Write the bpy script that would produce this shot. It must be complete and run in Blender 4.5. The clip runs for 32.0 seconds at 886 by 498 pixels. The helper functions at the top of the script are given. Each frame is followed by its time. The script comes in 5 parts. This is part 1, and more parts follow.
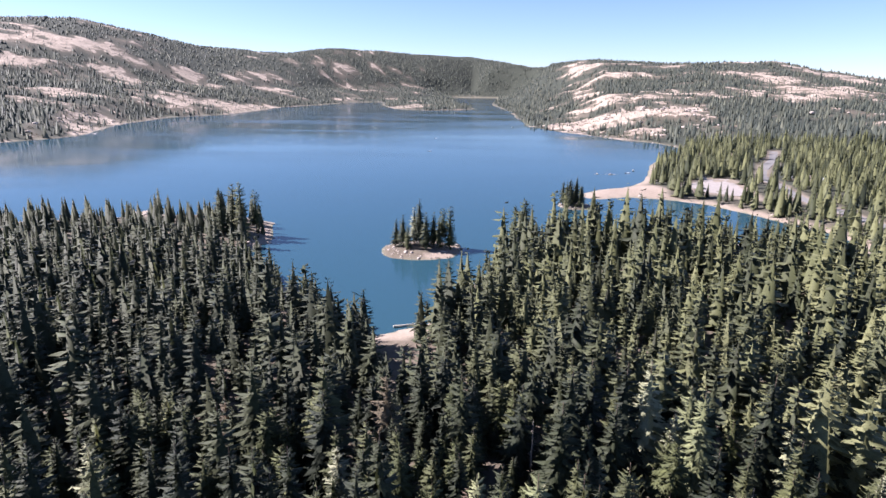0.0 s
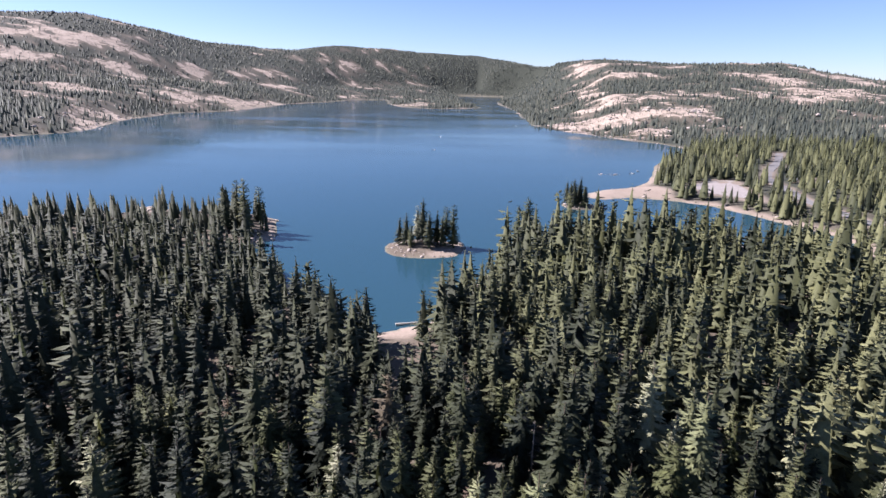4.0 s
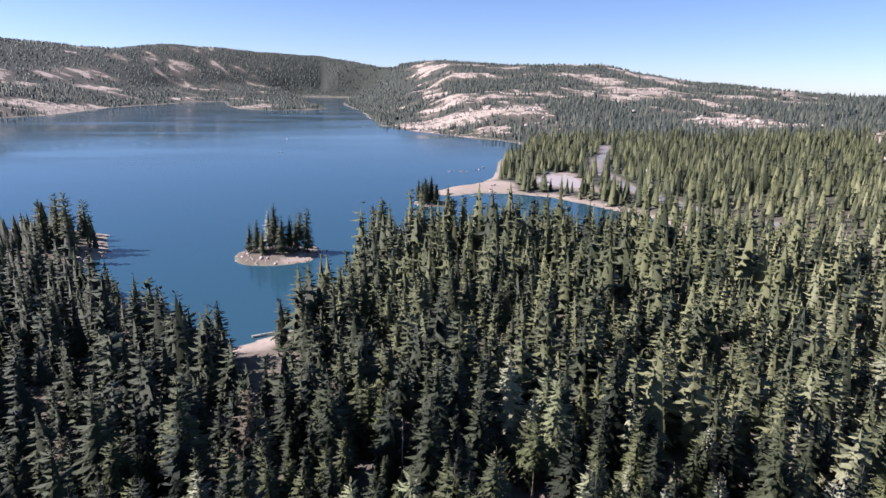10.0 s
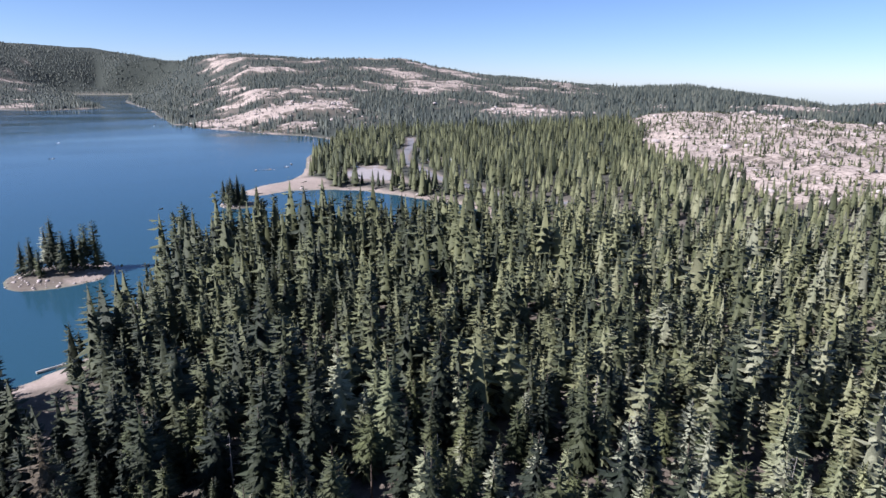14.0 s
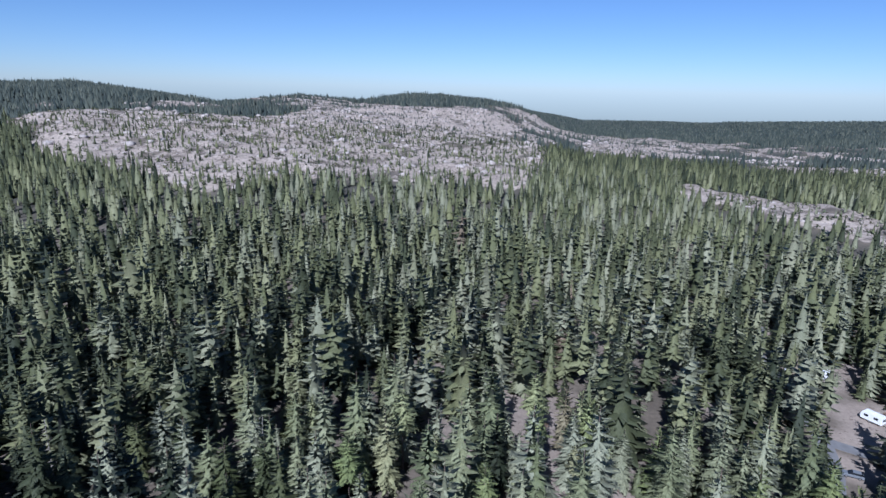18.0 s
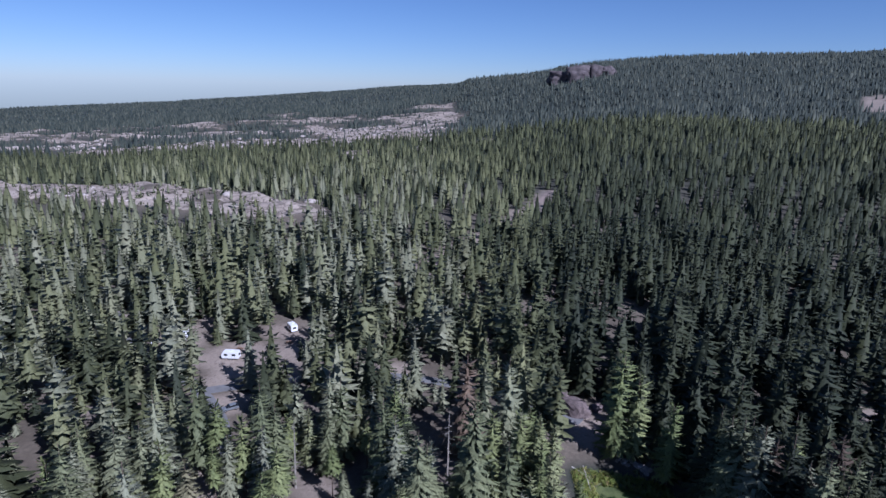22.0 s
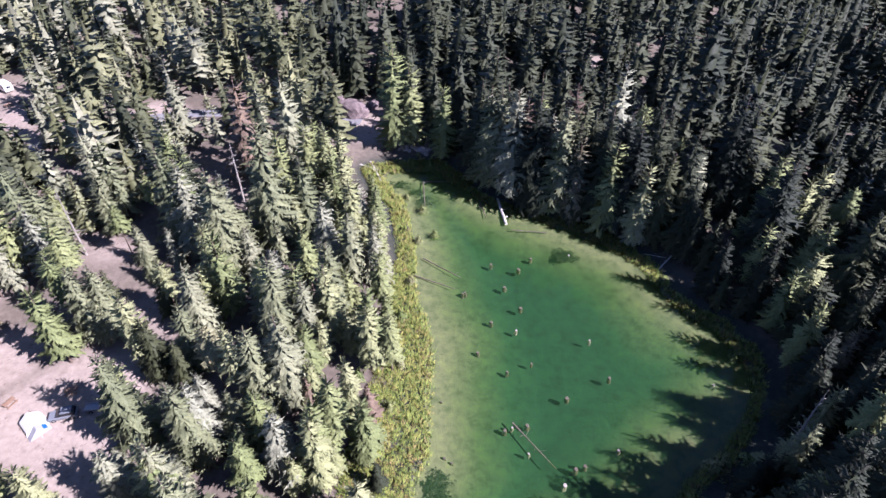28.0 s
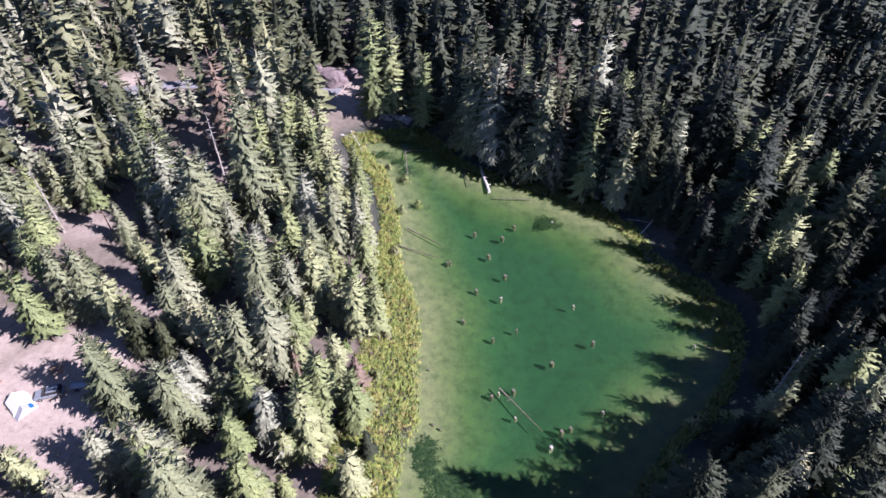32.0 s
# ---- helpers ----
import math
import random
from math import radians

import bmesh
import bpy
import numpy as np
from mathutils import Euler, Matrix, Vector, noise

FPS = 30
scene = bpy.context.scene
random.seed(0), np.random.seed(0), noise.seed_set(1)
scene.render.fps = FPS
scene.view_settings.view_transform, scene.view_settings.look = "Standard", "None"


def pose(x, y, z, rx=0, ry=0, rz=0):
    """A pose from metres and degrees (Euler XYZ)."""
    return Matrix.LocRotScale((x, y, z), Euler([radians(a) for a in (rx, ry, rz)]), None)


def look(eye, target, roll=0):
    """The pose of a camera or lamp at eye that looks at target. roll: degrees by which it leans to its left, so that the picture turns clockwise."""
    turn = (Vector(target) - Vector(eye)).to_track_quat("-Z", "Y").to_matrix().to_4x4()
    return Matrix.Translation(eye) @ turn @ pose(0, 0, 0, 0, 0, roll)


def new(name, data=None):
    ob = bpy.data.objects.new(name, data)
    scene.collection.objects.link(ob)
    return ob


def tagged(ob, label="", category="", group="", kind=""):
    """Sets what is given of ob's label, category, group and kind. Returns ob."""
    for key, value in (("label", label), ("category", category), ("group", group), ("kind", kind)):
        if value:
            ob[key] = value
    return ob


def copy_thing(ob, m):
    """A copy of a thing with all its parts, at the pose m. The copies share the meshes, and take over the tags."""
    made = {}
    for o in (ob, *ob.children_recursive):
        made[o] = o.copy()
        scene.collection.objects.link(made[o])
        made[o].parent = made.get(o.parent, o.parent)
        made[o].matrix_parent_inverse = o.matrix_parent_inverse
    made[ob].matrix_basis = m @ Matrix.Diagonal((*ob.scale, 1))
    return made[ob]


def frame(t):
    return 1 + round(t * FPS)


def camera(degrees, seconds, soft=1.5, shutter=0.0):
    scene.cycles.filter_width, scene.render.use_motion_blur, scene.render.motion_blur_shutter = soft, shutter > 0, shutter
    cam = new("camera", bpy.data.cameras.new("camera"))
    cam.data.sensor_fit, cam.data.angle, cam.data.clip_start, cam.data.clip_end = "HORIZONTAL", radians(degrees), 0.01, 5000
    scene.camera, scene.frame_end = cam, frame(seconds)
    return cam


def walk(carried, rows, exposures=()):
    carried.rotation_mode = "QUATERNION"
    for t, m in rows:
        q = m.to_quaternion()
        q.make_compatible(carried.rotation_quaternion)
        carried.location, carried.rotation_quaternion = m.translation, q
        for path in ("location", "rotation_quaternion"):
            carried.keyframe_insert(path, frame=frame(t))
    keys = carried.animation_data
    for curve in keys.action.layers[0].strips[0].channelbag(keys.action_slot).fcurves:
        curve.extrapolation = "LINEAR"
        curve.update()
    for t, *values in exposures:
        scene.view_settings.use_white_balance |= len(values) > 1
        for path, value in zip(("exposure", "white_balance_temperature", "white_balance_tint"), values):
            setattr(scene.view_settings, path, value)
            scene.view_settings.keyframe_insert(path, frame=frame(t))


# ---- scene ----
cam = camera(72.5, 32.0)
PATH = [
    (0, (0.0, 0.0, 90.0), (-0.0043, 1.9284, 89.4698), 0.76),
    (0.5, (0.0, 0.0, 90.0), (-0.0211, 1.9297, 89.4747), 0.91),
    (1, (0.0, 0.0, 90.0), (-0.0234, 1.9292, 89.4732), 0.88),
    (1.5, (0.0, 0.0, 90.0), (-0.0060, 1.9278, 89.4676), 1.07),
    (2, (0.0, 0.0, 90.0), (0.0177, 1.9271, 89.4654), 1.13),
    (2.5, (0.0, 0.0, 90.0), (0.0129, 1.9286, 89.4706), 1.14),
    (3, (0.0, 0.0, 90.0), (-0.0020, 1.9284, 89.4698), 1.23),
    (3.5, (0.0, 0.0, 90.0), (-0.0152, 1.9271, 89.4651), 1.30),
    (5.5, (0.0, 0.0, 90.0), (0.0062, 1.9277, 89.4670), 1.10),
    (6, (0.0, 0.0, 90.0), (0.1646, 1.9233, 89.4766), 1.12),
    (6.5, (0.0, 0.0, 90.0), (0.2161, 1.9166, 89.4708), 1.05),
    (7, (0.0, 0.0, 90.0), (0.2485, 1.9116, 89.4669), 0.92),
    (7.5, (0.0, 0.0, 90.0), (0.2853, 1.9093, 89.4772), 0.92),
    (8, (0.0, 0.0, 90.0), (0.3199, 1.9040, 89.4779), 0.87),
    (8.5, (0.0, 0.0, 90.0), (0.3555, 1.8980, 89.4792), 1.03),
    (9, (0.0, 0.0, 90.0), (0.3890, 1.8907, 89.4767), 1.12),
    (9.5, (0.0, 0.0, 90.0), (0.4212, 1.8819, 89.4700), 1.08),
    (10, (0.0, 0.0, 90.0), (0.4541, 1.8759, 89.4758), 1.11),
    (10.5, (0.0, 0.0, 90.0), (0.4861, 1.8695, 89.4817), 1.06),
    (11, (0.0, 0.0, 90.0), (0.5000, 1.8649, 89.4781), 1.06),
    (11.5, (0.0, 0.0, 90.0), (0.5194, 1.8574, 89.4706), 1.02),
    (12, (0.0, 0.0, 90.0), (0.5482, 1.8485, 89.4686), 1.00),
    (12.5, (0.0, 0.0, 90.0), (0.5776, 1.8391, 89.4671), 0.90),
    (13, (0.0, 0.0, 90.0), (0.6568, 1.8122, 89.4667), 0.89),
    (13.5, (0.0, 0.0, 90.0), (0.8299, 1.7400, 89.4675), 0.79),
    (14, (0.0, 0.0, 90.0), (1.0045, 1.6451, 89.4665), 0.62),
    (14.5, (0.0, 0.0, 90.0), (1.1667, 1.5339, 89.4652), 0.46),
    (15, (0.0, 0.0, 90.0), (1.3467, 1.3803, 89.4696), 0.62),
    (15.5, (0.0, 0.0, 90.0), (1.5299, 1.1766, 89.4756), 0.85),
    (17.5, (0.0, 0.0, 90.0), (1.8653, 0.5048, 89.4844), 0.89),
    (18, (0.0, 0.0, 90.0), (1.9204, 0.2160, 89.4848), 1.29),
    (18.5, (0.0, 0.0, 90.0), (1.9333, -0.0522, 89.4903), 1.10),
    (19, (0.0, 0.0, 90.0), (1.9170, -0.2576, 89.4914), 0.99),
    (19.5, (0.0, 0.0, 90.0), (1.8861, -0.4269, 89.4896), 1.07),
    (20, (0.0, 0.0, 90.0), (1.8331, -0.6113, 89.4843), 1.27),
    (20.5, (0.0, 0.0, 90.0), (1.7296, -0.8599, 89.4815), 1.40),
    (21, (0.0, 0.0, 90.0), (1.5780, -1.1144, 89.4823), 1.43),
    (21.5, (0.0, 0.0, 90.0), (1.3759, -1.3560, 89.4821), 1.22),
    (22, (0.0, 0.0, 90.0), (1.1647, -1.5403, 89.4794), 1.25),
    (22.5, (0.0, 0.0, 90.0), (0.9426, -1.6849, 89.4778), 1.30),
    (23, (0.0, 0.0, 90.0), (0.7188, -1.7904, 89.4730), 1.15),
    (23.5, (0.0, 0.0, 90.0), (0.6610, -1.8097, 89.4632), 1.12),
    (24, (0.0, 0.0, 90.0), (0.6310, -1.8194, 89.4601), 1.10),
    (24.5, (0.0, 0.0, 90.0), (0.5996, -1.8291, 89.4570), 0.77),
    (26.5, (0.0, 0.0, 90.0), (0.4387, -1.7024, 89.0463), -0.23),
    (27, (0.0, 0.0, 90.0), (0.4081, -1.6099, 88.8857), -0.13),
    (27.5, (0.0, 0.0, 90.0), (0.3730, -1.4909, 88.7202), 0.31),
    (28, (0.0, 0.0, 90.0), (0.3471, -1.4427, 88.6590), 0.46),
    (28.5, (0.0, 0.0, 90.0), (0.3369, -1.4438, 88.6576), 0.54),
    (29, (0.0, 0.0, 90.0), (0.3317, -1.4362, 88.6483), 0.75),
    (29.5, (0.0, 0.0, 90.0), (0.3154, -1.4155, 88.6227), 0.80),
    (30, (0.0, 0.0, 90.0), (0.3013, -1.4067, 88.6106), 0.76),
    (30.5, (0.0, 0.0, 90.0), (0.2929, -1.3917, 88.5938), 0.85),
    (31, (0.0, 0.0, 90.0), (0.2887, -1.3870, 88.5883), 0.96),
    (31.5, (0.0, 0.0, 90.0), (0.2780, -1.3854, 88.5846), 0.87),
    (32, (0.0, 0.0, 90.0), (0.2795, -1.3862, 88.5857), 0.61),
]
EXPOSURES = [(0, 1.55, 6150, 26), (1.2, 1.35, 6100, 26), (2, 1.25, 6000, 26), (6, 1.35, 6200, 27), (9, 1.22, 6000, 26), (12, 1.15, 5850, 25), (15.5, 0.85, 5400, 20),
             (18, 0.45, 5000, 16), (21.5, 0.18, 4950, 22), (23, 0.58, 5300, 28), (24.5, 1.1, 5500, 34), (27.5, 1.58, 5550, 36), (32, 1.55, 5550, 36)]
walk(cam, [(t, look(eye, target, roll)) for t, eye, target, roll in PATH], EXPOSURES)

# ---- light ----
SUN_AZ, SUN_EL = -80.0, 41.0  # compass bearing from +y, clockwise
world = bpy.data.worlds.new("sky")
scene.world = world
world.use_nodes = True
sky = world.node_tree.nodes.new("ShaderNodeTexSky")
sky.sky_type = "NISHITA"
sky.sun_disc = False
sky.sun_elevation, sky.sun_rotation = radians(SUN_EL), radians(SUN_AZ)
sky.altitude, sky.air_density, sky.dust_density, sky.ozone_density = 2600, 1.0, 1.5, 4.2
back = world.node_tree.nodes["Background"]
back.inputs["Strength"].default_value = 0.063
world.node_tree.links.new(sky.outputs["Color"], back.inputs["Color"])
sun = new("sun", bpy.data.lights.new("sun", "SUN"))
sun.data.energy, sun.data.angle, sun.data.color = 5.0, radians(0.55), (1.0, 0.96, 0.90)
a, e = radians(SUN_AZ), radians(SUN_EL)
sun.matrix_world = look((200 * math.sin(a) * math.cos(e), 200 * math.cos(a) * math.cos(e), 300 + 200 * math.sin(e)), (0, 0, 300))

rng = np.random.default_rng(7)


# ---- noise and plan helpers ----
class Lattice:
    """Smooth value noise over the plan."""

    tables = {}

    def __init__(self, seed):
        if seed not in self.tables:
            self.tables[seed] = np.random.default_rng(seed).random((256, 256))
        self.table = self.tables[seed]

    def at(self, x, y):
        xi, yi = np.floor(x).astype(int), np.floor(y).astype(int)
        u, v = x - xi, y - yi
        u, v = u * u * (3 - 2 * u), v * v * (3 - 2 * v)
        tb = self.table
        a, b = tb[xi % 256, yi % 256], tb[(xi + 1) % 256, yi % 256]
        c, d = tb[xi % 256, (yi + 1) % 256], tb[(xi + 1) % 256, (yi + 1) % 256]
        return (a * (1 - u) + b * u) * (1 - v) + (c * (1 - u) + d * u) * v


def fbm(x, y, size, octaves=4, seed=1):
    """Fractal noise from -1 to 1, with its largest lumps of that size in metres."""
    lat, total, amp, norm = Lattice(seed), 0.0, 1.0, 0.0
    for k in range(octaves):
        total = total + amp * (2 * lat.at(x / size + 31.7 * k, y / size + 17.3 * k) - 1)
        norm += amp
        size, amp = size / 2.1, amp * 0.55
    return total / norm


def step01(v, a, b):
    s = np.clip((v - a) / (b - a), 0, 1)
    return s * s * (3 - 2 * s)


def shore(poly, x, y):
    """Distance to an outline, negative inside."""
    p = np.array(poly, float)
    q = np.roll(p, -1, 0)
    best, inside = np.full(np.shape(x), 1e9), np.zeros(np.shape(x), bool)
    for (ax, ay), (bx, by) in zip(p, q):
        ex, ey = bx - ax, by - ay
        s = np.clip(((x - ax) * ex + (y - ay) * ey) / (ex * ex + ey * ey), 0, 1)
        best = np.minimum(best, np.hypot(x - ax - s * ex, y - ay - s * ey))
        cross = (ay > y) != (by > y)
        inside ^= cross & (x < ax + ex * (y - ay) / (ey if ey else 1e-9))
    return np.where(inside, -best, best)


def line_far(line, x, y):
    best = np.full(np.shape(x), 1e9)
    for (ax, ay), (bx, by) in zip(line[:-1], line[1:]):
        ex, ey = bx - ax, by - ay
        s = np.clip(((x - ax) * ex + (y - ay) * ey) / (ex * ex + ey * ey), 0, 1)
        best = np.minimum(best, np.hypot(x - ax - s * ex, y - ay - s * ey))
    return best


# ---- the plan ----
LAKE_SOUTH = [(-1300, 330), (-900, 330), (-420, 345), (-300, 372), (-228, 392), (-200, 402), (-150, 410), (-112, 385), (-100, 345),
              (-108, 315), (-85, 272), (-61, 245), (-40, 220), (-24, 206), (-6, 216), (2, 240), (14, 268), (26, 292), (36, 318),
              (62, 334), (95, 345), (140, 350), (190, 345), (225, 330), (248, 338)]
LAKE_EAST = [(247, 378), (224, 434), (204, 474), (176, 492), (150, 498), (126, 486), (114, 492), (120, 512), (140, 534), (165, 546),
             (182, 565), (196, 590), (228, 674), (240, 705), (264, 754), (330, 850), (352, 920), (339, 989), (273, 1095), (204, 1242),
             (176, 1389), (208, 1982), (202, 2768), (330, 4000)]
LAKE_WEST = [(40, 4000), (60, 2700), (108, 2240), (87, 2190), (-56, 2066), (-177, 2163), (-250, 2450), (-300, 2900), (-440, 2760),
             (-478, 2505), (-576, 2178), (-593, 1663), (-676, 1505), (-663, 1222), (-599, 1014), (-599, 939), (-632, 862),
             (-760, 760), (-1100, 650), (-1400, 520)]
LAKE = LAKE_SOUTH + LAKE_EAST + LAKE_WEST
POND = [(46.5, -120), (40, -123.5), (32, -125), (23, -118.5), (15, -114.5), (7, -112.4), (-0.5, -110.5), (-9.5, -107), (-16.5, -104.4), (-20.7, -100), (-24, -94),
        (-28.4, -89), (-33.6, -86), (-37.5, -82), (-39.5, -76), (-38, -69.5), (-36.6, -64.6), (-33.4, -60), (-30, -56.6), (-26.7, -52), (-24, -47.5), (-19, -40), (-8, -32),
        (5, -28), (13, -30), (14.7, -35), (14.6, -42.5), (14, -47.6), (15.3, -54), (17.2, -59), (18.2, -65.4), (20.2, -72), (23.5, -77), (25.8, -83), (27.6, -89.5),
        (30.3, -96), (33.7, -103.6), (36, -109.5), (40.6, -113)]
ISLANDS = [(-13, 325, 23, 20, 3.0), (101, 456, 14, 13, 2.2), (166, 630, 14, 5, 1.0), (-207, 410, 10, 7, 2.4)]
POND_LEVEL = 0.5
ROAD_NORTH = [(430, 800), (380, 705), (335, 640), (309, 590), (296, 535), (284, 480), (283, 425), (284, 385), (290, 345), (302, 318)]
ROAD_SOUTH = [(176, -215), (182, -245), (187, -275), (192, -305), (200, -343), (209, -385), (230, -450)]
LOT = [(214, 508), (213, 540), (244, 576), (272, 580), (262, 530), (250, 472), (232, 490)]

# bearing, then distance and height at the foot, on the slope and at the crest
HILLS_WEST = [(-60, 950, 0, 1600, 60, 3600, 300), (-37, 1050, 0, 2000, 70, 3600, 338), (-33, 1100, 0, 2100, 75, 3650, 352),
              (-30, 1200, 0, 2200, 80, 3700, 355), (-27, 1350, 0, 2300, 75, 3750, 335), (-24.5, 1450, 0, 2400, 70, 3850, 312), (-21, 1650, 0, 2600, 60, 4000, 270),
              (-14.2, 2300, 0, 3000, 50, 4300, 256), (-10.5, 2700, 0, 3400, 50, 4500, 298), (-3.6, 3250, 0, 3900, 55, 4850, 294), (2.5, 4020, 0, 4250, 35, 4880, 279)]
HILLS_EAST = [(5.2, 2900, 0, 3700, 50, 4750, 230), (7.3, 2000, 0, 3000, 60, 4300, 190), (11.5, 1400, 0, 2400, 70, 3600, 207), (14.1, 1200, 0, 2000, 75, 3300, 204), (17.2, 1100, 2, 1900, 72, 3300, 196),
              (21, 1050, 3, 1800, 70, 3200, 182), (27.5, 900, 3, 1900, 68, 3200, 190), (31, 850, 5, 1700, 52, 3100, 150), (35.5, 780, 5, 1600, 45, 3000, 112),
              (39, 700, 5, 1500, 40, 2800, 98), (44, 500, 5, 1300, 34, 2600, 72), (47, 480, 6, 1200, 36, 2500, 66), (52.5, 470, 7, 1000, 40, 2400, 77), (57.5, 450, 7, 1000, 36, 2100, 56),
              (63.5, 430, 7, 1000, 31, 1700, 32), (70, 440, 7, 1050, 27, 1850, 58), (75.5, 470, 6, 1100, 22, 1900, 40), (79.5, 510, 6, 1150, 18, 2000, 62),
              (83, 540, 6, 1200, 15, 2000, 62), (87, 550, 5, 1200, 9, 1950, 52), (89.5, 560, 4, 1200, 6, 1900, 36), (91.8, 570, 3, 1250, 0, 1850, 8)]
VALLEY = [(96, 600, 0, 1450, -30, 4700, -120), (106, 600, -2, 1500, -45, 4700, -112), (117, 560, 0, 1500, -35, 4700, -70),
          (125, 450, 2, 1300, -20, 4600, -20), (134, 420, 2, 1500, -20, 4500, 40), (140, 440, 2, 1500, -5, 4300, 82), (143.5, 450, 2, 1500, 5, 4000, 98)]
RIDGE_SOUTH = [(145.5, 450, 2, 1500, 15, 2600, 112), (151, 420, 2, 1400, 30, 2600, 142), (156, 390, 3, 1300, 45, 2600, 178), (162, 360, 3, 1300, 58, 2700, 208),
               (168, 350, 3, 1300, 62, 2800, 222), (175, 350, 3, 1300, 65, 2900, 232), (183, 350, 3, 1300, 67, 3000, 262), (186.5, 350, 3, 1300, 68, 3300, 302), (188.2, 350, 3, 1350, 69, 4400, 395), (190, 350, 3, 1400, 70, 4500, 500),
               (193, 350, 3, 1400, 70, 4500, 530), (197, 350, 3, 1400, 70, 4600, 510), (203, 380, 3, 1400, 70, 4600, 480), (215, 400, 3, 1400, 70, 4000, 285),
               (260, 500, 3, 1400, 60, 3800, 300)]
HILLS = np.array(HILLS_WEST + HILLS_EAST + VALLEY + RIDGE_SOUTH, float)


def bearing(x, y):
    return (np.degrees(np.arctan2(x, y)) + 60) % 360 - 60


def rockiness(x, y):
    """How much bare granite there is, 0 to 1."""
    b, r = bearing(x, y), np.hypot(x, y)
    lumps = fbm(x, y, 150, 5, 11) + 0.35 * fbm(x, y, 28, 3, 12)
    slab = step01(b, 44, 52) * (1 - step01(b, 88 + 0.007 * (r - 500), 95 + 0.007 * (r - 500))) * step01(r - np.interp(b, [44, 50, 54, 62, 70, 90], [860, 660, 560, 440, 510, 490]), -30, 60) * (1 - 0.38 * step01(r, 1050, 1300))
    slab = slab * (1 - step01(r, 1900, 2200))
    knoll = 1 - step01(np.hypot((b - 83.5) / 8.0, (r - 1900) / 420), 0.7, 1.1)
    knoll = np.maximum(knoll, (1 - step01(b, 58, 64)) * step01(r, 1250, 1500))
    knoll = np.maximum(knoll, 0.7 * step01(fbm(x, y, 260, 3, 17), 0.1, 0.3) * step01(r, 900, 1200))
    slab = slab * (1 - knoll)
    east = step01(b, 6, 12) * (1 - step01(b, 42, 50)) * step01(r, 950, 1300) * 0.50
    west = (1 - step01(b, -4, 4)) * step01(r, 900, 1000) * (0.50 - 0.12 * step01(r, 2200, 3200))
    streak = np.abs(r - (600 - 8.0 * (b - 105)))
    south = step01(b, 102, 107) * (1 - step01(b, 131, 134)) * (1 - step01(streak, 30, 70)) * 0.95
    south = np.maximum(south, step01(b, 130, 133) * (1 - step01(b, 141, 144)) * (1 - step01(np.abs(r - 800), 60, 150)) * 0.5)
    valley = step01(b, 92, 98) * (1 - step01(b, 143, 147)) * step01(r, 850, 1000) * (1 - step01(r, 1700, 2300)) * 0.60
    cliff = (1 - step01(np.hypot((b - 154.8) * 1.3, (r - 2480) / 55), 0.8, 2.0)) * 0.9
    amount = np.maximum.reduce([slab, east, west, south, valley, cliff])
    return step01(amount + 0.55 * lumps, 0.42, 0.62) * (amount > 0.02)


def height(x, y):
    """The ground's height at places of the plan."""
    x, y = np.asarray(x, float), np.asarray(y, float)
    b, r = bearing(x, y), np.hypot(x, y)
    b2 = b + 0.7 * fbm(x, y, 700, 3, 5) * step01(r, 400, 1500)
    keys = np.vstack([HILLS, HILLS[0] + [360, 0, 0, 0, 0, 0, 0]])
    ra, za, rb, zb, rc, zc = (np.interp(b2, keys[:, 0], keys[:, k]) for k in range(1, 7))
    s1, s2, s3 = step01(r, 0.4 * ra, ra), np.clip((r - ra) / (rb - ra), 0, 1), np.clip((r - rb) / (rc - rb), 0, 1)
    z = za * s1 + (zb - za) * (0.55 * s2 + 0.45 * s2 * s2 * (3 - 2 * s2)) + (zc - zb) * s3 * (1.35 - 0.35 * s3 * s3 * s3)
    z = np.where(s3 >= 1, zc - (r - rc) * 0.03, z)
    z = z + 2.6 + 1.6 * fbm(x, y, 90, 3, 2) + 0.25 * fbm(x, y, 9, 2, 3)
    rough = step01(r, 350, 1400)
    z = z + rough * (12 * fbm(x, y, 420, 5, 4) + 5 * fbm(x, y, 90, 4, 9))
    rock = rockiness(x, y)
    z = z + rock * (1.0 + 9.0 * np.abs(fbm(x, y, 70, 5, 8)) + 3.0 * np.abs(fbm(x, y, 22, 3, 14)))
    # lake and its shore
    d = shore(LAKE, x, y) + (3 + 9 * step01(r, 600, 1500)) * fbm(x, y, 40, 3, 6)
    for cx, cy, rx, ry, top in ISLANDS:
        wob = 1 + 0.18 * fbm(x, y, 14, 2, 21)
        di = (1 - np.hypot((x - cx) / rx, (y - cy) / ry) / wob) * min(rx, ry)
        d = np.where(d < 0, np.maximum(d, np.minimum(di, 1e9)), d)
        z = np.where((shore(LAKE, x, y) < 0) & (di > 0), np.minimum(di * 0.35, top) + 0.3 * fbm(x, y, 4, 2, 22), z)
    dd = np.maximum(d, 0)
    land = np.minimum(z, 0.15 + 0.14 * dd + 0.0015 * dd * dd)
    bed = np.maximum(0.14 * d, -7)
    z = np.where(d > 0, land, bed)
    # pond
    dp = shore(POND, x, y) + 1.2 * fbm(x, y, 9, 2, 7)
    z = np.where(dp > 0, np.minimum(z, POND_LEVEL + 0.12 + 0.10 * np.maximum(dp, 0) + 0.004 * np.maximum(dp, 0) ** 2), POND_LEVEL + np.maximum(0.12 * dp, -2.4))
    return z


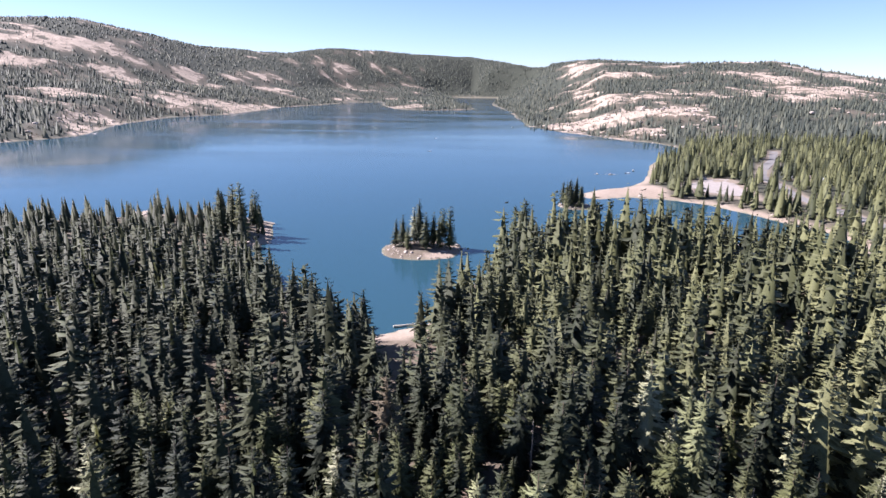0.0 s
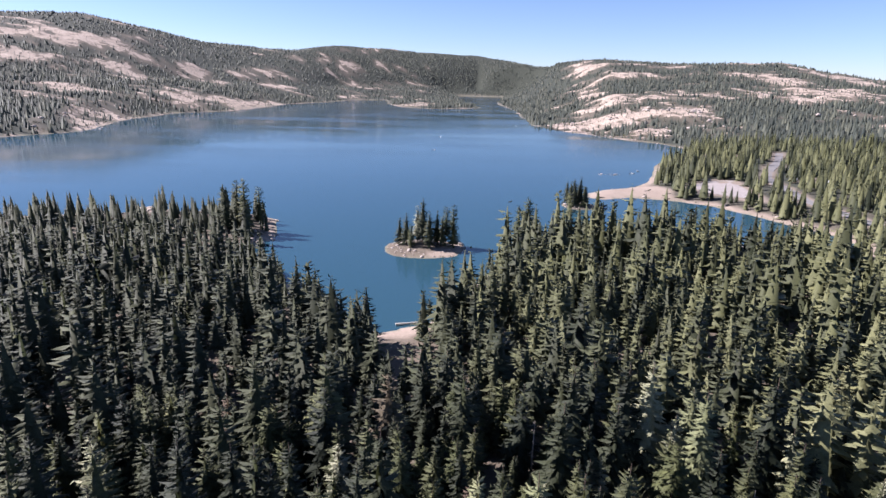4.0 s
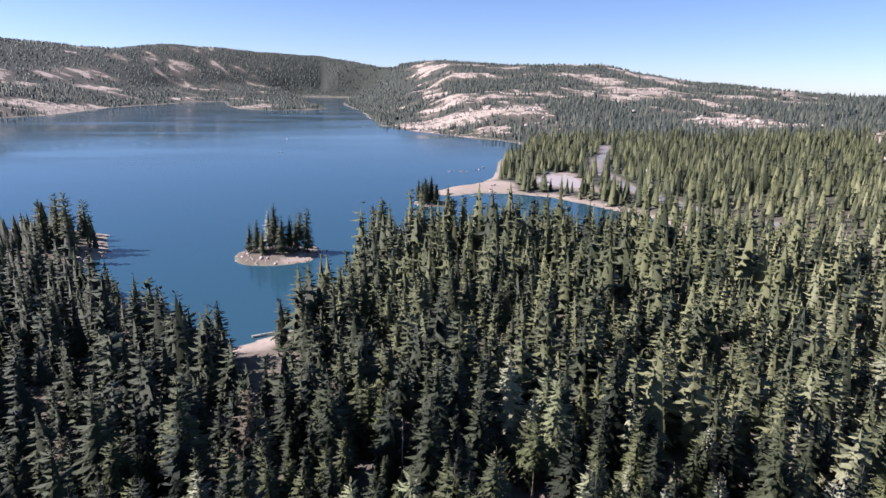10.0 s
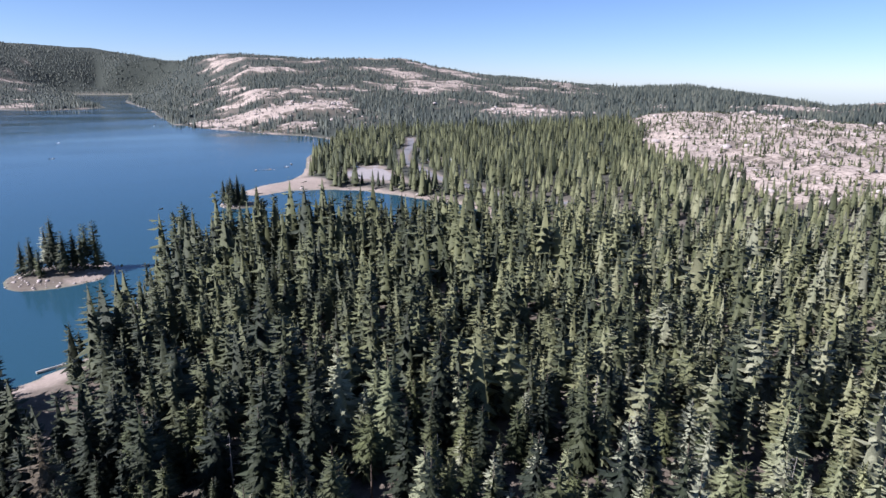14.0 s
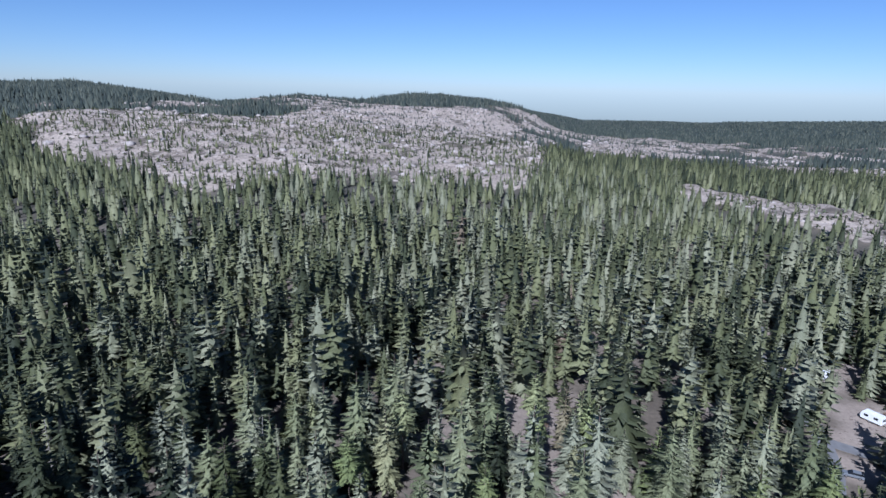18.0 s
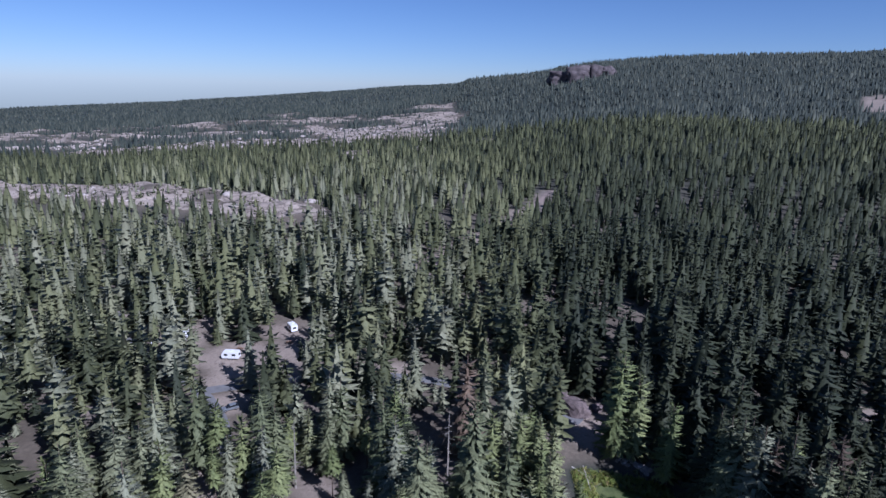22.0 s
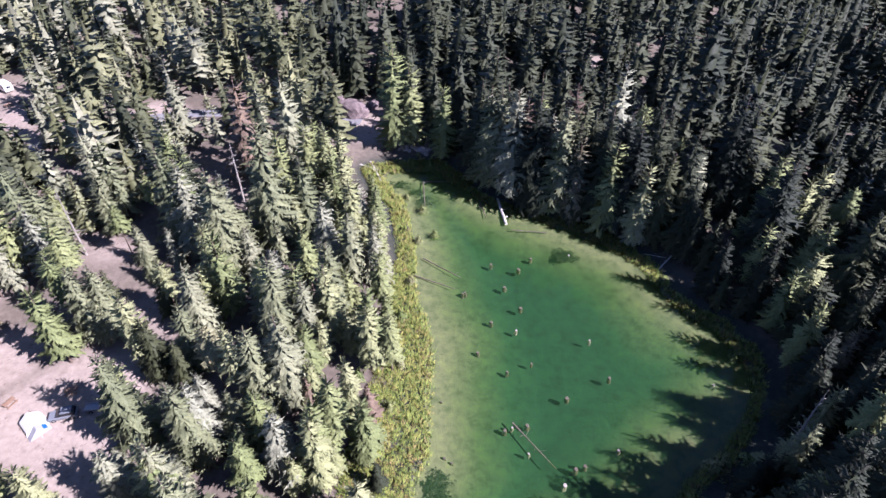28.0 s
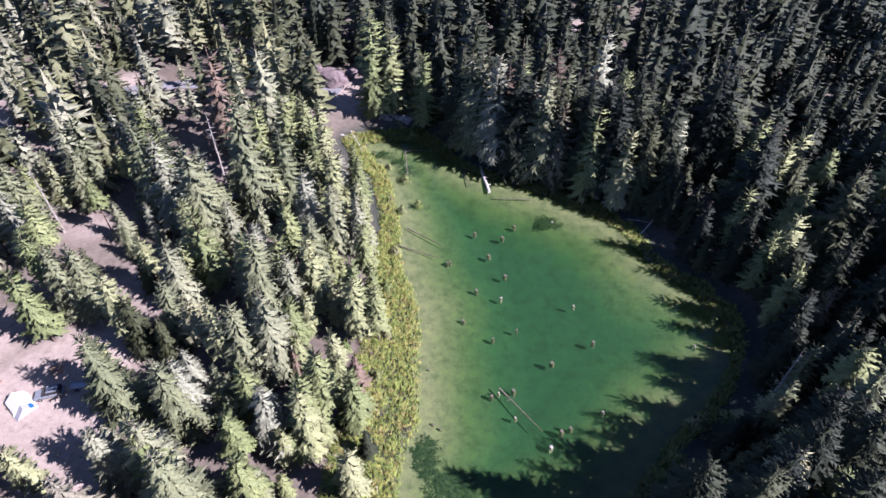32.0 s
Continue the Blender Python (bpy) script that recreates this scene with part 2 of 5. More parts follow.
# ---- materials ----
def material(name, rough=0.8):
    m = bpy.data.materials.new(name)
    m.use_nodes = True
    b = m.node_tree.nodes["Principled BSDF"]
    b.inputs["Roughness"].default_value = rough
    b.inputs["Specular IOR Level"].default_value = 0.3
    return m, m.node_tree.nodes, m.node_tree.links, b


def ramp(nodes, stops, interp="LINEAR"):
    n = nodes.new("ShaderNodeValToRGB")
    n.color_ramp.interpolation = interp
    el = n.color_ramp.elements
    while len(el) < len(stops):
        el.new(0.5)
    for k, (p, c) in enumerate(stops):
        el[k].position, el[k].color = p, (*c, 1)
    return n


def noise_node(nodes, links, scale, detail=4.0, rough=0.6, vector=None):
    n = nodes.new("ShaderNodeTexNoise")
    n.inputs["Scale"].default_value, n.inputs["Detail"].default_value, n.inputs["Roughness"].default_value = scale, detail, rough
    if vector is not None:
        links.new(vector, n.inputs["Vector"])
    return n


def mix_node(nodes, links, fac, a, b, blend="MIX"):
    n = nodes.new("ShaderNodeMix")
    n.data_type, n.blend_type = "RGBA", blend
    for sock, v in ((n.inputs[0], fac), (n.inputs[6], a), (n.inputs[7], b)):
        if hasattr(v, "links"):
            links.new(v, sock)
        elif isinstance(v, (int, float)):
            sock.default_value = v
        else:
            sock.default_value = (*v, 1)
    return n.outputs[2]


def bump(nodes, links, height_socket, strength, distance, bsdf):
    n = nodes.new("ShaderNodeBump")
    n.inputs["Strength"].default_value, n.inputs["Distance"].default_value = strength, distance
    links.new(height_socket, n.inputs["Height"])
    links.new(n.outputs["Normal"], bsdf.inputs["Normal"])


def plain(name, colour, rough=0.6, metal=0.0, vary=0.12, scale=3.0, bumped=0.0):
    """A painted or natural surface with slight mottling."""
    m, nodes, links, b = material(name, rough)
    co = nodes.new("ShaderNodeTexCoord").outputs["Object"]
    n = noise_node(nodes, links, scale, 5, 0.6, co)
    lo, hi = [c * (1 - vary) for c in colour], [min(1, c * (1 + vary)) for c in colour]
    r = ramp(nodes, [(0.3, lo), (0.7, hi)])
    links.new(n.outputs["Fac"], r.inputs["Fac"])
    links.new(r.outputs["Color"], b.inputs["Base Color"])
    b.inputs["Metallic"].default_value = metal
    if bumped:
        bump(nodes, links, n.outputs["Fac"], 0.6, bumped, b)
    return m


def ground_material():
    m, nodes, links, b = material("ground_soil_and_granite", 0.95)
    pos = nodes.new("ShaderNodeNewGeometry").outputs["Position"]
    attr = nodes.new("ShaderNodeVertexColor")
    attr.layer_name = "cover"
    sep = nodes.new("ShaderNodeSeparateColor")
    links.new(attr.outputs["Color"], sep.inputs["Color"])
    big, fine = noise_node(nodes, links, 0.05, 6, 0.65, pos), noise_node(nodes, links, 0.9, 6, 0.7, pos)
    floor = ramp(nodes, [(0.30, (0.056, 0.046, 0.033)), (0.5, (0.125, 0.102, 0.075)), (0.72, (0.24, 0.195, 0.15))])
    links.new(mix_node(nodes, links, 0.45, big.outputs["Color"], fine.outputs["Color"]), floor.inputs["Fac"])
    green = ramp(nodes, [(0.3, (0.020, 0.027, 0.020)), (0.7, (0.052, 0.057, 0.040))])
    links.new(fine.outputs["Fac"], green.inputs["Fac"])
    # granite: pale grey-pink, with darker joints and lichen
    gr1, gr2 = noise_node(nodes, links, 0.025, 8, 0.7, pos), noise_node(nodes, links, 0.35, 6, 0.75, pos)
    crack = nodes.new("ShaderNodeTexVoronoi")
    crack.feature = "DISTANCE_TO_EDGE"
    crack.inputs["Scale"].default_value = 0.09
    warp = mix_node(nodes, links, 0.12, pos, gr2.outputs["Color"], "ADD")
    links.new(warp, crack.inputs["Vector"])
    granite = ramp(nodes, [(0.35, (0.09, 0.076, 0.064)), (0.44, (0.27, 0.22, 0.172)), (0.56, (0.45, 0.372, 0.295)), (0.73, (0.56, 0.475, 0.385))])
    links.new(mix_node(nodes, links, 0.5, gr1.outputs["Color"], gr2.outputs["Color"]), granite.inputs["Fac"])
    joint = ramp(nodes, [(0.0, (0.3, 0.28, 0.26)), (0.06, (1, 1, 1))])
    links.new(crack.outputs["Distance"], joint.inputs["Fac"])
    stone = mix_node(nodes, links, 0.8, granite.outputs["Color"], joint.outputs["Color"], "MULTIPLY")
    sand = ramp(nodes, [(0.32, (0.15, 0.118, 0.09)), (0.46, (0.265, 0.212, 0.165)), (0.62, (0.36, 0.295, 0.235)), (0.72, (0.44, 0.375, 0.31))])
    links.new(mix_node(nodes, links, 0.6, big.outputs["Color"], fine.outputs["Color"]), sand.inputs["Fac"])
    colour = mix_node(nodes, links, sep.outputs["Blue"], floor.outputs["Color"], green.outputs["Color"])
    colour = mix_node(nodes, links, sep.outputs["Green"], colour, sand.outputs["Color"])
    # bare rock breaks through in ragged ledges
    ledge = noise_node(nodes, links, 0.022, 9, 0.72, pos)
    rag = nodes.new("ShaderNodeMath")
    rag.operation = "MULTIPLY_ADD"
    links.new(ledge.outputs["Fac"], rag.inputs[0])
    rag.inputs[1].default_value = 2.5
    links.new(sep.outputs["Red"], rag.inputs[2])
    cut = ramp(nodes, [(0.815, (0, 0, 0)), (0.865, (1, 1, 1))])
    half = nodes.new("ShaderNodeMath")
    half.operation = "MULTIPLY"
    links.new(rag.outputs[0], half.inputs[0])
    half.inputs[1].default_value = 0.4
    links.new(half.outputs[0], cut.inputs["Fac"])
    colour = mix_node(nodes, links, cut.outputs["Color"], colour, stone)
    # algae and silt on the drowned bed
    xyz = nodes.new("ShaderNodeSeparateXYZ")
    links.new(pos, xyz.inputs["Vector"])
    mapr = nodes.new("ShaderNodeMapRange")
    mapr.inputs["From Min"].default_value, mapr.inputs["From Max"].default_value = -1.9, 0.5
    links.new(xyz.outputs["Z"], mapr.inputs["Value"])
    mott = nodes.new("ShaderNodeMath")
    mott.operation = "MULTIPLY_ADD"
    links.new(big.outputs["Fac"], mott.inputs[0])
    mott.inputs[1].default_value = 0.25
    links.new(mapr.outputs["Result"], mott.inputs[2])
    bed = ramp(nodes, [(0.1, (0.005, 0.036, 0.018)), (0.40, (0.013, 0.050, 0.022)), (0.66, (0.050, 0.080, 0.034)), (0.86, (0.115, 0.120, 0.075)), (1.0, (0.17, 0.155, 0.115))])
    links.new(mott.outputs[0], bed.inputs["Fac"])
    weed_n = noise_node(nodes, links, 0.45, 6, 0.75, pos)
    weed = ramp(nodes, [(0.36, (0.45, 0.55, 0.42)), (0.5, (1, 1, 1)), (0.64, (1.25, 1.32, 1.0))])
    links.new(weed_n.outputs["Fac"], weed.inputs["Fac"])
    bed_c = mix_node(nodes, links, 0.75, bed.outputs["Color"], weed.outputs["Color"], "MULTIPLY")
    colour = mix_node(nodes, links, nodes_alpha(nodes, links, attr), colour, bed_c)
    links.new(colour, b.inputs["Base Color"])
    bump(nodes, links, mix_node(nodes, links, 0.5, gr2.outputs["Color"], fine.outputs["Color"]), 0.7, 0.5, b)
    return m


def nodes_alpha(nodes, links, attr):
    return attr.outputs["Alpha"]


def water_material(name, tint, body, amount, rough, wave, scale, breeze=False):
    """Clear water: gloss by Fresnel over a tinted view of the bed and a turbid body."""
    m, nodes, links, b = material(name)
    nodes.remove(b)
    out = nodes["Material Output"]
    clear, murk, gloss = nodes.new("ShaderNodeBsdfTransparent"), nodes.new("ShaderNodeBsdfDiffuse"), nodes.new("ShaderNodeBsdfGlossy")
    clear.inputs["Color"].default_value, murk.inputs["Color"].default_value = (*tint, 1), (*body, 1)
    gloss.inputs["Roughness"].default_value = rough
    pos = nodes.new("ShaderNodeNewGeometry").outputs["Position"]
    n = noise_node(nodes, links, scale, 3, 0.5, pos)
    bp = nodes.new("ShaderNodeBump")
    bp.inputs["Strength"].default_value, bp.inputs["Distance"].default_value = 0.5, wave
    links.new(n.outputs["Fac"], bp.inputs["Height"])
    links.new(bp.outputs["Normal"], gloss.inputs["Normal"])
    if breeze:
        # calm lanes and ruffled patches, drawn out across the wind
        mp = nodes.new("ShaderNodeMapping")
        mp.inputs["Scale"].default_value = (0.0022, 0.008, 1.0)
        mp.inputs["Rotation"].default_value = (0, 0, 0.5)
        links.new(pos, mp.inputs["Vector"])
        lane = noise_node(nodes, links, 1.0, 4, 0.6, mp.outputs["Vector"])
        span = nodes.new("ShaderNodeMapRange")
        span.inputs["From Min"].default_value, span.inputs["From Max"].default_value = 0.35, 0.62
        span.inputs["To Min"].default_value, span.inputs["To Max"].default_value = rough * 0.5, rough * 1.8
        links.new(lane.outputs["Fac"], span.inputs["Value"])
        links.new(span.outputs["Result"], gloss.inputs["Roughness"])
    fr = nodes.new("ShaderNodeFresnel")
    fr.inputs["IOR"].default_value = 1.33
    links.new(bp.outputs["Normal"], fr.inputs["Normal"])
    m1, m2 = nodes.new("ShaderNodeMixShader"), nodes.new("ShaderNodeMixShader")
    m1.inputs["Fac"].default_value = amount
    links.new(clear.outputs[0], m1.inputs[1]), links.new(murk.outputs[0], m1.inputs[2])
    links.new(fr.outputs[0], m2.inputs["Fac"])
    links.new(m1.outputs[0], m2.inputs[1]), links.new(gloss.outputs[0], m2.inputs[2])
    links.new(m2.outputs[0], out.inputs["Surface"])
    return m


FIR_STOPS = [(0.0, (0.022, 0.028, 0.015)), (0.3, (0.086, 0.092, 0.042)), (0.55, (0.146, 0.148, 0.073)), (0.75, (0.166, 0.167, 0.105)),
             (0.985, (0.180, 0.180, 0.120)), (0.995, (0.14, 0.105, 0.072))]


def foliage_material(name, stops, shared):
    """Needles; one tint a tree, from the object or, in a joined forest, from its own attribute."""
    m, nodes, links, b = material(name, 0.7)
    b.inputs["Specular IOR Level"].default_value = 0.25
    if shared:
        at = nodes.new("ShaderNodeAttribute")
        at.attribute_name = "tint"
        fac = at.outputs["Fac"]
    else:
        fac = nodes.new("ShaderNodeObjectInfo").outputs["Random"]
    r = ramp(nodes, stops)
    links.new(fac, r.inputs["Fac"])
    pos = nodes.new("ShaderNodeNewGeometry")
    n = noise_node(nodes, links, 3.2, 4, 0.75, pos.outputs["Position"])
    v = ramp(nodes, [(0.32, (0.66, 0.68, 0.66)), (0.66, (1.34, 1.32, 1.28))])
    links.new(n.outputs["Fac"], v.inputs["Fac"])
    c = mix_node(nodes, links, 1.0, r.outputs["Color"], v.outputs["Color"], "MULTIPLY")
    isl = ramp(nodes, [(0.0, (0.84, 0.86, 0.84)), (1.0, (1.18, 1.16, 1.12))])
    links.new(pos.outputs["Random Per Island"], isl.inputs["Fac"])
    c = mix_node(nodes, links, 1.0, c, isl.outputs["Color"], "MULTIPLY")
    links.new(c, b.inputs["Base Color"])
    return m


# far needles cooler and greyer: distance haze put into the colour
HAZE_STOPS = [(0.0, (0.022, 0.030, 0.027)), (0.5, (0.046, 0.055, 0.045)), (1.0, (0.078, 0.083, 0.062))]
GROUND = ground_material()
LAKE_WATER = water_material("lake_water", (0.20, 0.42, 0.42), (0.032, 0.094, 0.132), 0.68, 0.085, 0.035, 0.35, True)
POND_WATER = water_material("pond_water", (0.76, 0.88, 0.54), (0.024, 0.068, 0.022), 0.22, 0.02, 0.01, 1.5)
FIR_FAR = foliage_material("forest_needles", FIR_STOPS, True)
FIR_HAZY = foliage_material("hazy_hill_needles", HAZE_STOPS, True)
# fir needles in a shaded and a sunlit tint, the light put into the colour
SHADED_FIR = foliage_material("shaded_fir_needles", [(0.0, (0.013, 0.018, 0.010)), (0.55, (0.027, 0.033, 0.015)), (0.97, (0.058, 0.064, 0.027)), (0.985, (0.075, 0.052, 0.036))], False)
SUNLIT_FIR = foliage_material("sunlit_fir_needles", [(0.0, (0.105, 0.118, 0.058)), (0.35, (0.165, 0.174, 0.092)), (0.6, (0.203, 0.206, 0.130)), (0.97, (0.208, 0.212, 0.148)), (0.985, (0.14, 0.10, 0.07))], False)
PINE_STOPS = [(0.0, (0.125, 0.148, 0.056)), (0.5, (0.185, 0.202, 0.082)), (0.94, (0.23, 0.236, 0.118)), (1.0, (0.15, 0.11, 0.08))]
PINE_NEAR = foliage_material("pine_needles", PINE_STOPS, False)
# the pine needles again, darkened, with shade put into the colour
PINE_SHADED = foliage_material("shaded_pine_needles", [(0.0, (0.034, 0.042, 0.016)), (0.6, (0.064, 0.072, 0.027)), (0.96, (0.104, 0.109, 0.045)), (1.0, (0.11, 0.07, 0.045))], False)
BARK = plain("bark", (0.13, 0.095, 0.07), 0.9, 0, 0.35, 2.5, 0.05)
DEADWOOD = plain("weathered_wood", (0.27, 0.24, 0.20), 0.85, 0, 0.25, 2.0, 0.03)


# ---- mesh helpers ----
def raw_mesh(name, verts, faces, mat):
    """A mesh from arrays of places and of triangles."""
    me = bpy.data.meshes.new(name)
    verts, faces = np.asarray(verts, np.float32), np.asarray(faces, np.int32)
    me.vertices.add(len(verts))
    me.vertices.foreach_set("co", verts.ravel())
    n = faces.shape[1]
    me.loops.add(faces.size)
    me.loops.foreach_set("vertex_index", faces.ravel())
    me.polygons.add(len(faces))
    me.polygons.foreach_set("loop_start", np.arange(0, faces.size, n, dtype=np.int32))
    me.polygons.foreach_set("loop_total", np.full(len(faces), n, np.int32))
    me.update(calc_edges=True)
    me.materials.append(mat)
    return me


def outward(pv, pf, height_of, lift=0.45, seed=4):
    """Rounded shading normals for a crown, pointing away from its trunk, and triangles wound to suit them."""
    g = np.random.default_rng(seed)
    n = np.stack([pv[:, 0], pv[:, 1], 0 * pv[:, 2]], -1)
    n /= np.maximum(np.linalg.norm(n, axis=1), 0.15 * height_of / 24)[:, None]
    n[:, 2] += lift
    n += g.normal(0, 0.3, n.shape)
    n /= np.linalg.norm(n, axis=1)[:, None] + 1e-9
    a, b, c = pv[pf[:, 0]], pv[pf[:, 1]], pv[pf[:, 2]]
    wrong = (np.cross(b - a, c - a) * n[pf].mean(1)).sum(1) < 0
    pf = pf.copy()
    pf[wrong] = pf[wrong][:, [0, 2, 1]]
    return pf, n


def set_normals(me, normals):
    at = me.attributes.new("custom_normal", "FLOAT_VECTOR", "POINT")
    at.data.foreach_set("vector", np.asarray(normals, np.float32).ravel())


def part(name, bm, mat, parent=None, label=""):
    """Links a bmesh, or a mesh that is ready, as one object under a thing or part."""
    if isinstance(bm, bmesh.types.BMesh):
        me = bpy.data.meshes.new(name)
        bm.normal_update()
        bm.to_mesh(me)
        bm.free()
        me.materials.append(mat)
    else:
        me = bm
    ob = new(name, me)
    if parent is not None:
        ob.parent = parent
    return tagged(ob, label)


def empty(name, x, y, z, turn=0.0):
    ob = new(name)
    ob.empty_display_size = 0.5
    ob.matrix_basis = pose(x, y, z, 0, 0, turn)
    return ob


# ---- ground ----
RINGS = np.concatenate([3.0 * 1.0185 ** np.arange(0, 339), 1530 * 1.019 ** np.arange(0, 62)])
RINGS = np.concatenate([[0.0], np.unique(np.round(np.clip(RINGS, 3, 4930), 2))])
SPOKES = np.concatenate([np.arange(-56, 206, 0.56), np.arange(206, 304, 2.0)])
SPOKES = SPOKES[SPOKES < 304]


def build_ground():
    na, nr = len(SPOKES), len(RINGS)
    a = np.radians(SPOKES)
    x, y = np.outer(RINGS, np.sin(a)), np.outer(RINGS, np.cos(a))
    z = height(x, y)
    verts = np.stack([x, y, z], -1).reshape(-1, 3)
    i, j = np.meshgrid(np.arange(nr - 1), np.arange(na), indexing="ij")
    k = (j + 1) % na
    quads = np.stack([i * na + j, (i + 1) * na + j, (i + 1) * na + k, i * na + k], -1).reshape(-1, 4)[:, ::-1]
    me = raw_mesh("ground", verts, quads, GROUND)
    ob = tagged(new("ground", me), "rolling mountain ground of brown soil, sand and pale granite", "ground", kind="structure")
    me.polygons.foreach_set("use_smooth", np.ones(len(me.polygons), bool))
    vx, vy, vz = verts.T
    r, b = np.hypot(vx, vy), bearing(vx, vy)
    rock = rockiness(vx, vy)
    dl, dp = shore(LAKE, vx, vy), shore(POND, vx, vy)
    sand = (1 - step01(dl, 4, 11)) * (dl > -40) * (1 - 0.75 * step01(r, 650, 900) * (fbm(vx, vy, 70, 3, 61) < 0.15))
    sand = np.maximum(sand, 0.7 * (1 - step01(shore(LOT, vx, vy), 2, 7)))
    sand = np.maximum(sand, 0.7 * (1 - step01(np.minimum(line_far(ROAD_NORTH, vx, vy), line_far(ROAD_SOUTH, vx, vy)), 6, 10)))
    sand = np.maximum(sand, 0.9 * (1 - step01(np.hypot((vx - 152) / 46, (vy - 524) / 42), 0.8, 1.0)))
    for cx, cy, s in CLEARINGS:
        sand = np.maximum(sand, 0.9 * (1 - step01(np.hypot(vx - cx, vy - cy) + 3 * fbm(vx, vy, 12, 3, 33), 0.7 * s, 1.15 * s)))
    sand = np.maximum(sand, 0.75 * step01(vx, 55, 80) * (1 - step01(vx, 200, 225)) * (1 - step01(vy, 10, 30)) * step01(vy, -145, -125) * step01(fbm(vx, vy, 30, 4, 35), -0.25, 0.15))
    green = step01(r, 250, 700) * (1 - rock)
    grass = (1 - step01(dp, 3, 9)) * (dp > -1)
    green = np.maximum(green, grass)
    for fb, fr, wb, wr, lush in FAR_BARE:
        bare = 1 - step01(np.hypot((b - fb) / wb, (r - fr) / wr) + 0.35 * fbm(vx, vy, 60, 3, 51), 0.85, 1.05)
        green, sand = green * (1 - bare) + 0.55 * bare * lush, np.maximum(sand, bare * (0.75 - 0.6 * lush))
    wet = np.maximum((dl < 3) * (vz < 0.05), (dp < 3) * (vz < POND_LEVEL + 0.06)).astype(float)
    lay = me.color_attributes.new("cover", "FLOAT_COLOR", "POINT")
    lay.data.foreach_set("color", np.stack([rock, np.clip(sand, 0, 1), np.clip(green, 0, 1), wet], -1).astype(np.float32).ravel())
    return ob


# open places in the woods: x, y, radius
CLEARINGS = [(74, -40, 14), (92, -46, 8), (66, -31, 8), (58, -27, 6), (162, -105, 12), (168, -128, 8), (187, -100, 8), (140, -84, 7), (150, -14, 7), (228, -93, 6), (115, -130, 8), (52, -140, 9), (-4, -195, 6), (214, 18, 7), (-16, 206, 9), (36, 300, 7), (205, -368, 17), (150, -93, 8), (138, -86, 7), (172, -92, 7), (152, -118, 8), (142, -106, 6), (344, 775, 28), (338, 560, 14), (352, 590, 10)]
# far bare slopes: bearing, distance, half widths, and how green they are
FAR_BARE = [(178, 1300, 1.6, 130, 0.0), (182, 1200, 1.3, 90, 0.0), (196, 1500, 5.0, 300, 1.0), (194.5, 4000, 6.5, 1000, 0.6), (150, 2250, 1.5, 60, 0.5), (147, 900, 1.5, 40, 0.6)]
build_ground()


def water_sheet(name, poly, level, grow, mat, label):
    p = np.array(poly, float)
    area = np.sum(p[:, 0] * np.roll(p[:, 1], -1) - np.roll(p[:, 0], -1) * p[:, 1])
    t = np.roll(p, -1, 0) - np.roll(p, 1, 0)
    n = np.stack([t[:, 1], -t[:, 0]], -1) / np.linalg.norm(t, axis=1)[:, None] * np.sign(area)
    p = p + n * grow
    bm = bmesh.new()
    vs = [bm.verts.new((x, y, level)) for x, y in p]
    bm.faces.new(vs)
    bmesh.ops.triangulate(bm, faces=bm.faces)
    bmesh.ops.recalc_face_normals(bm, faces=bm.faces)
    if bm.faces[:][0].normal.z < 0:
        bmesh.ops.reverse_faces(bm, faces=bm.faces)
    return tagged(part(name, bm, mat), label, "water", kind="structure")


water_sheet("water_lake", LAKE, 0.0, 5.0, LAKE_WATER, "deep blue mountain lake, nearly calm, with pale sky sheen")
water_sheet("water_pond", POND, POND_LEVEL, 2.0, POND_WATER, "still green pond with sunken logs and algae").visible_shadow = False


# ---- trees ----
def trunk_mesh(name, h, r0, mat, sides=7, lean=0.0):
    v, f = [], []
    rows = 4
    for k in range(rows):
        u = k / (rows - 1)
        rr = r0 * (1.25 if k == 0 else 1 - 0.85 * u)
        for s in range(sides):
            q = 2 * math.pi * s / sides
            v.append((rr * math.cos(q) + lean * u * u, rr * math.sin(q), h * u))
    for k in range(rows - 1):
        for s in range(sides):
            i, j = k * sides + s, k * sides + (s + 1) % sides
            f += [(i, j, j + sides), (i, j + sides, i + sides)]
    return raw_mesh(name, v, f, mat)


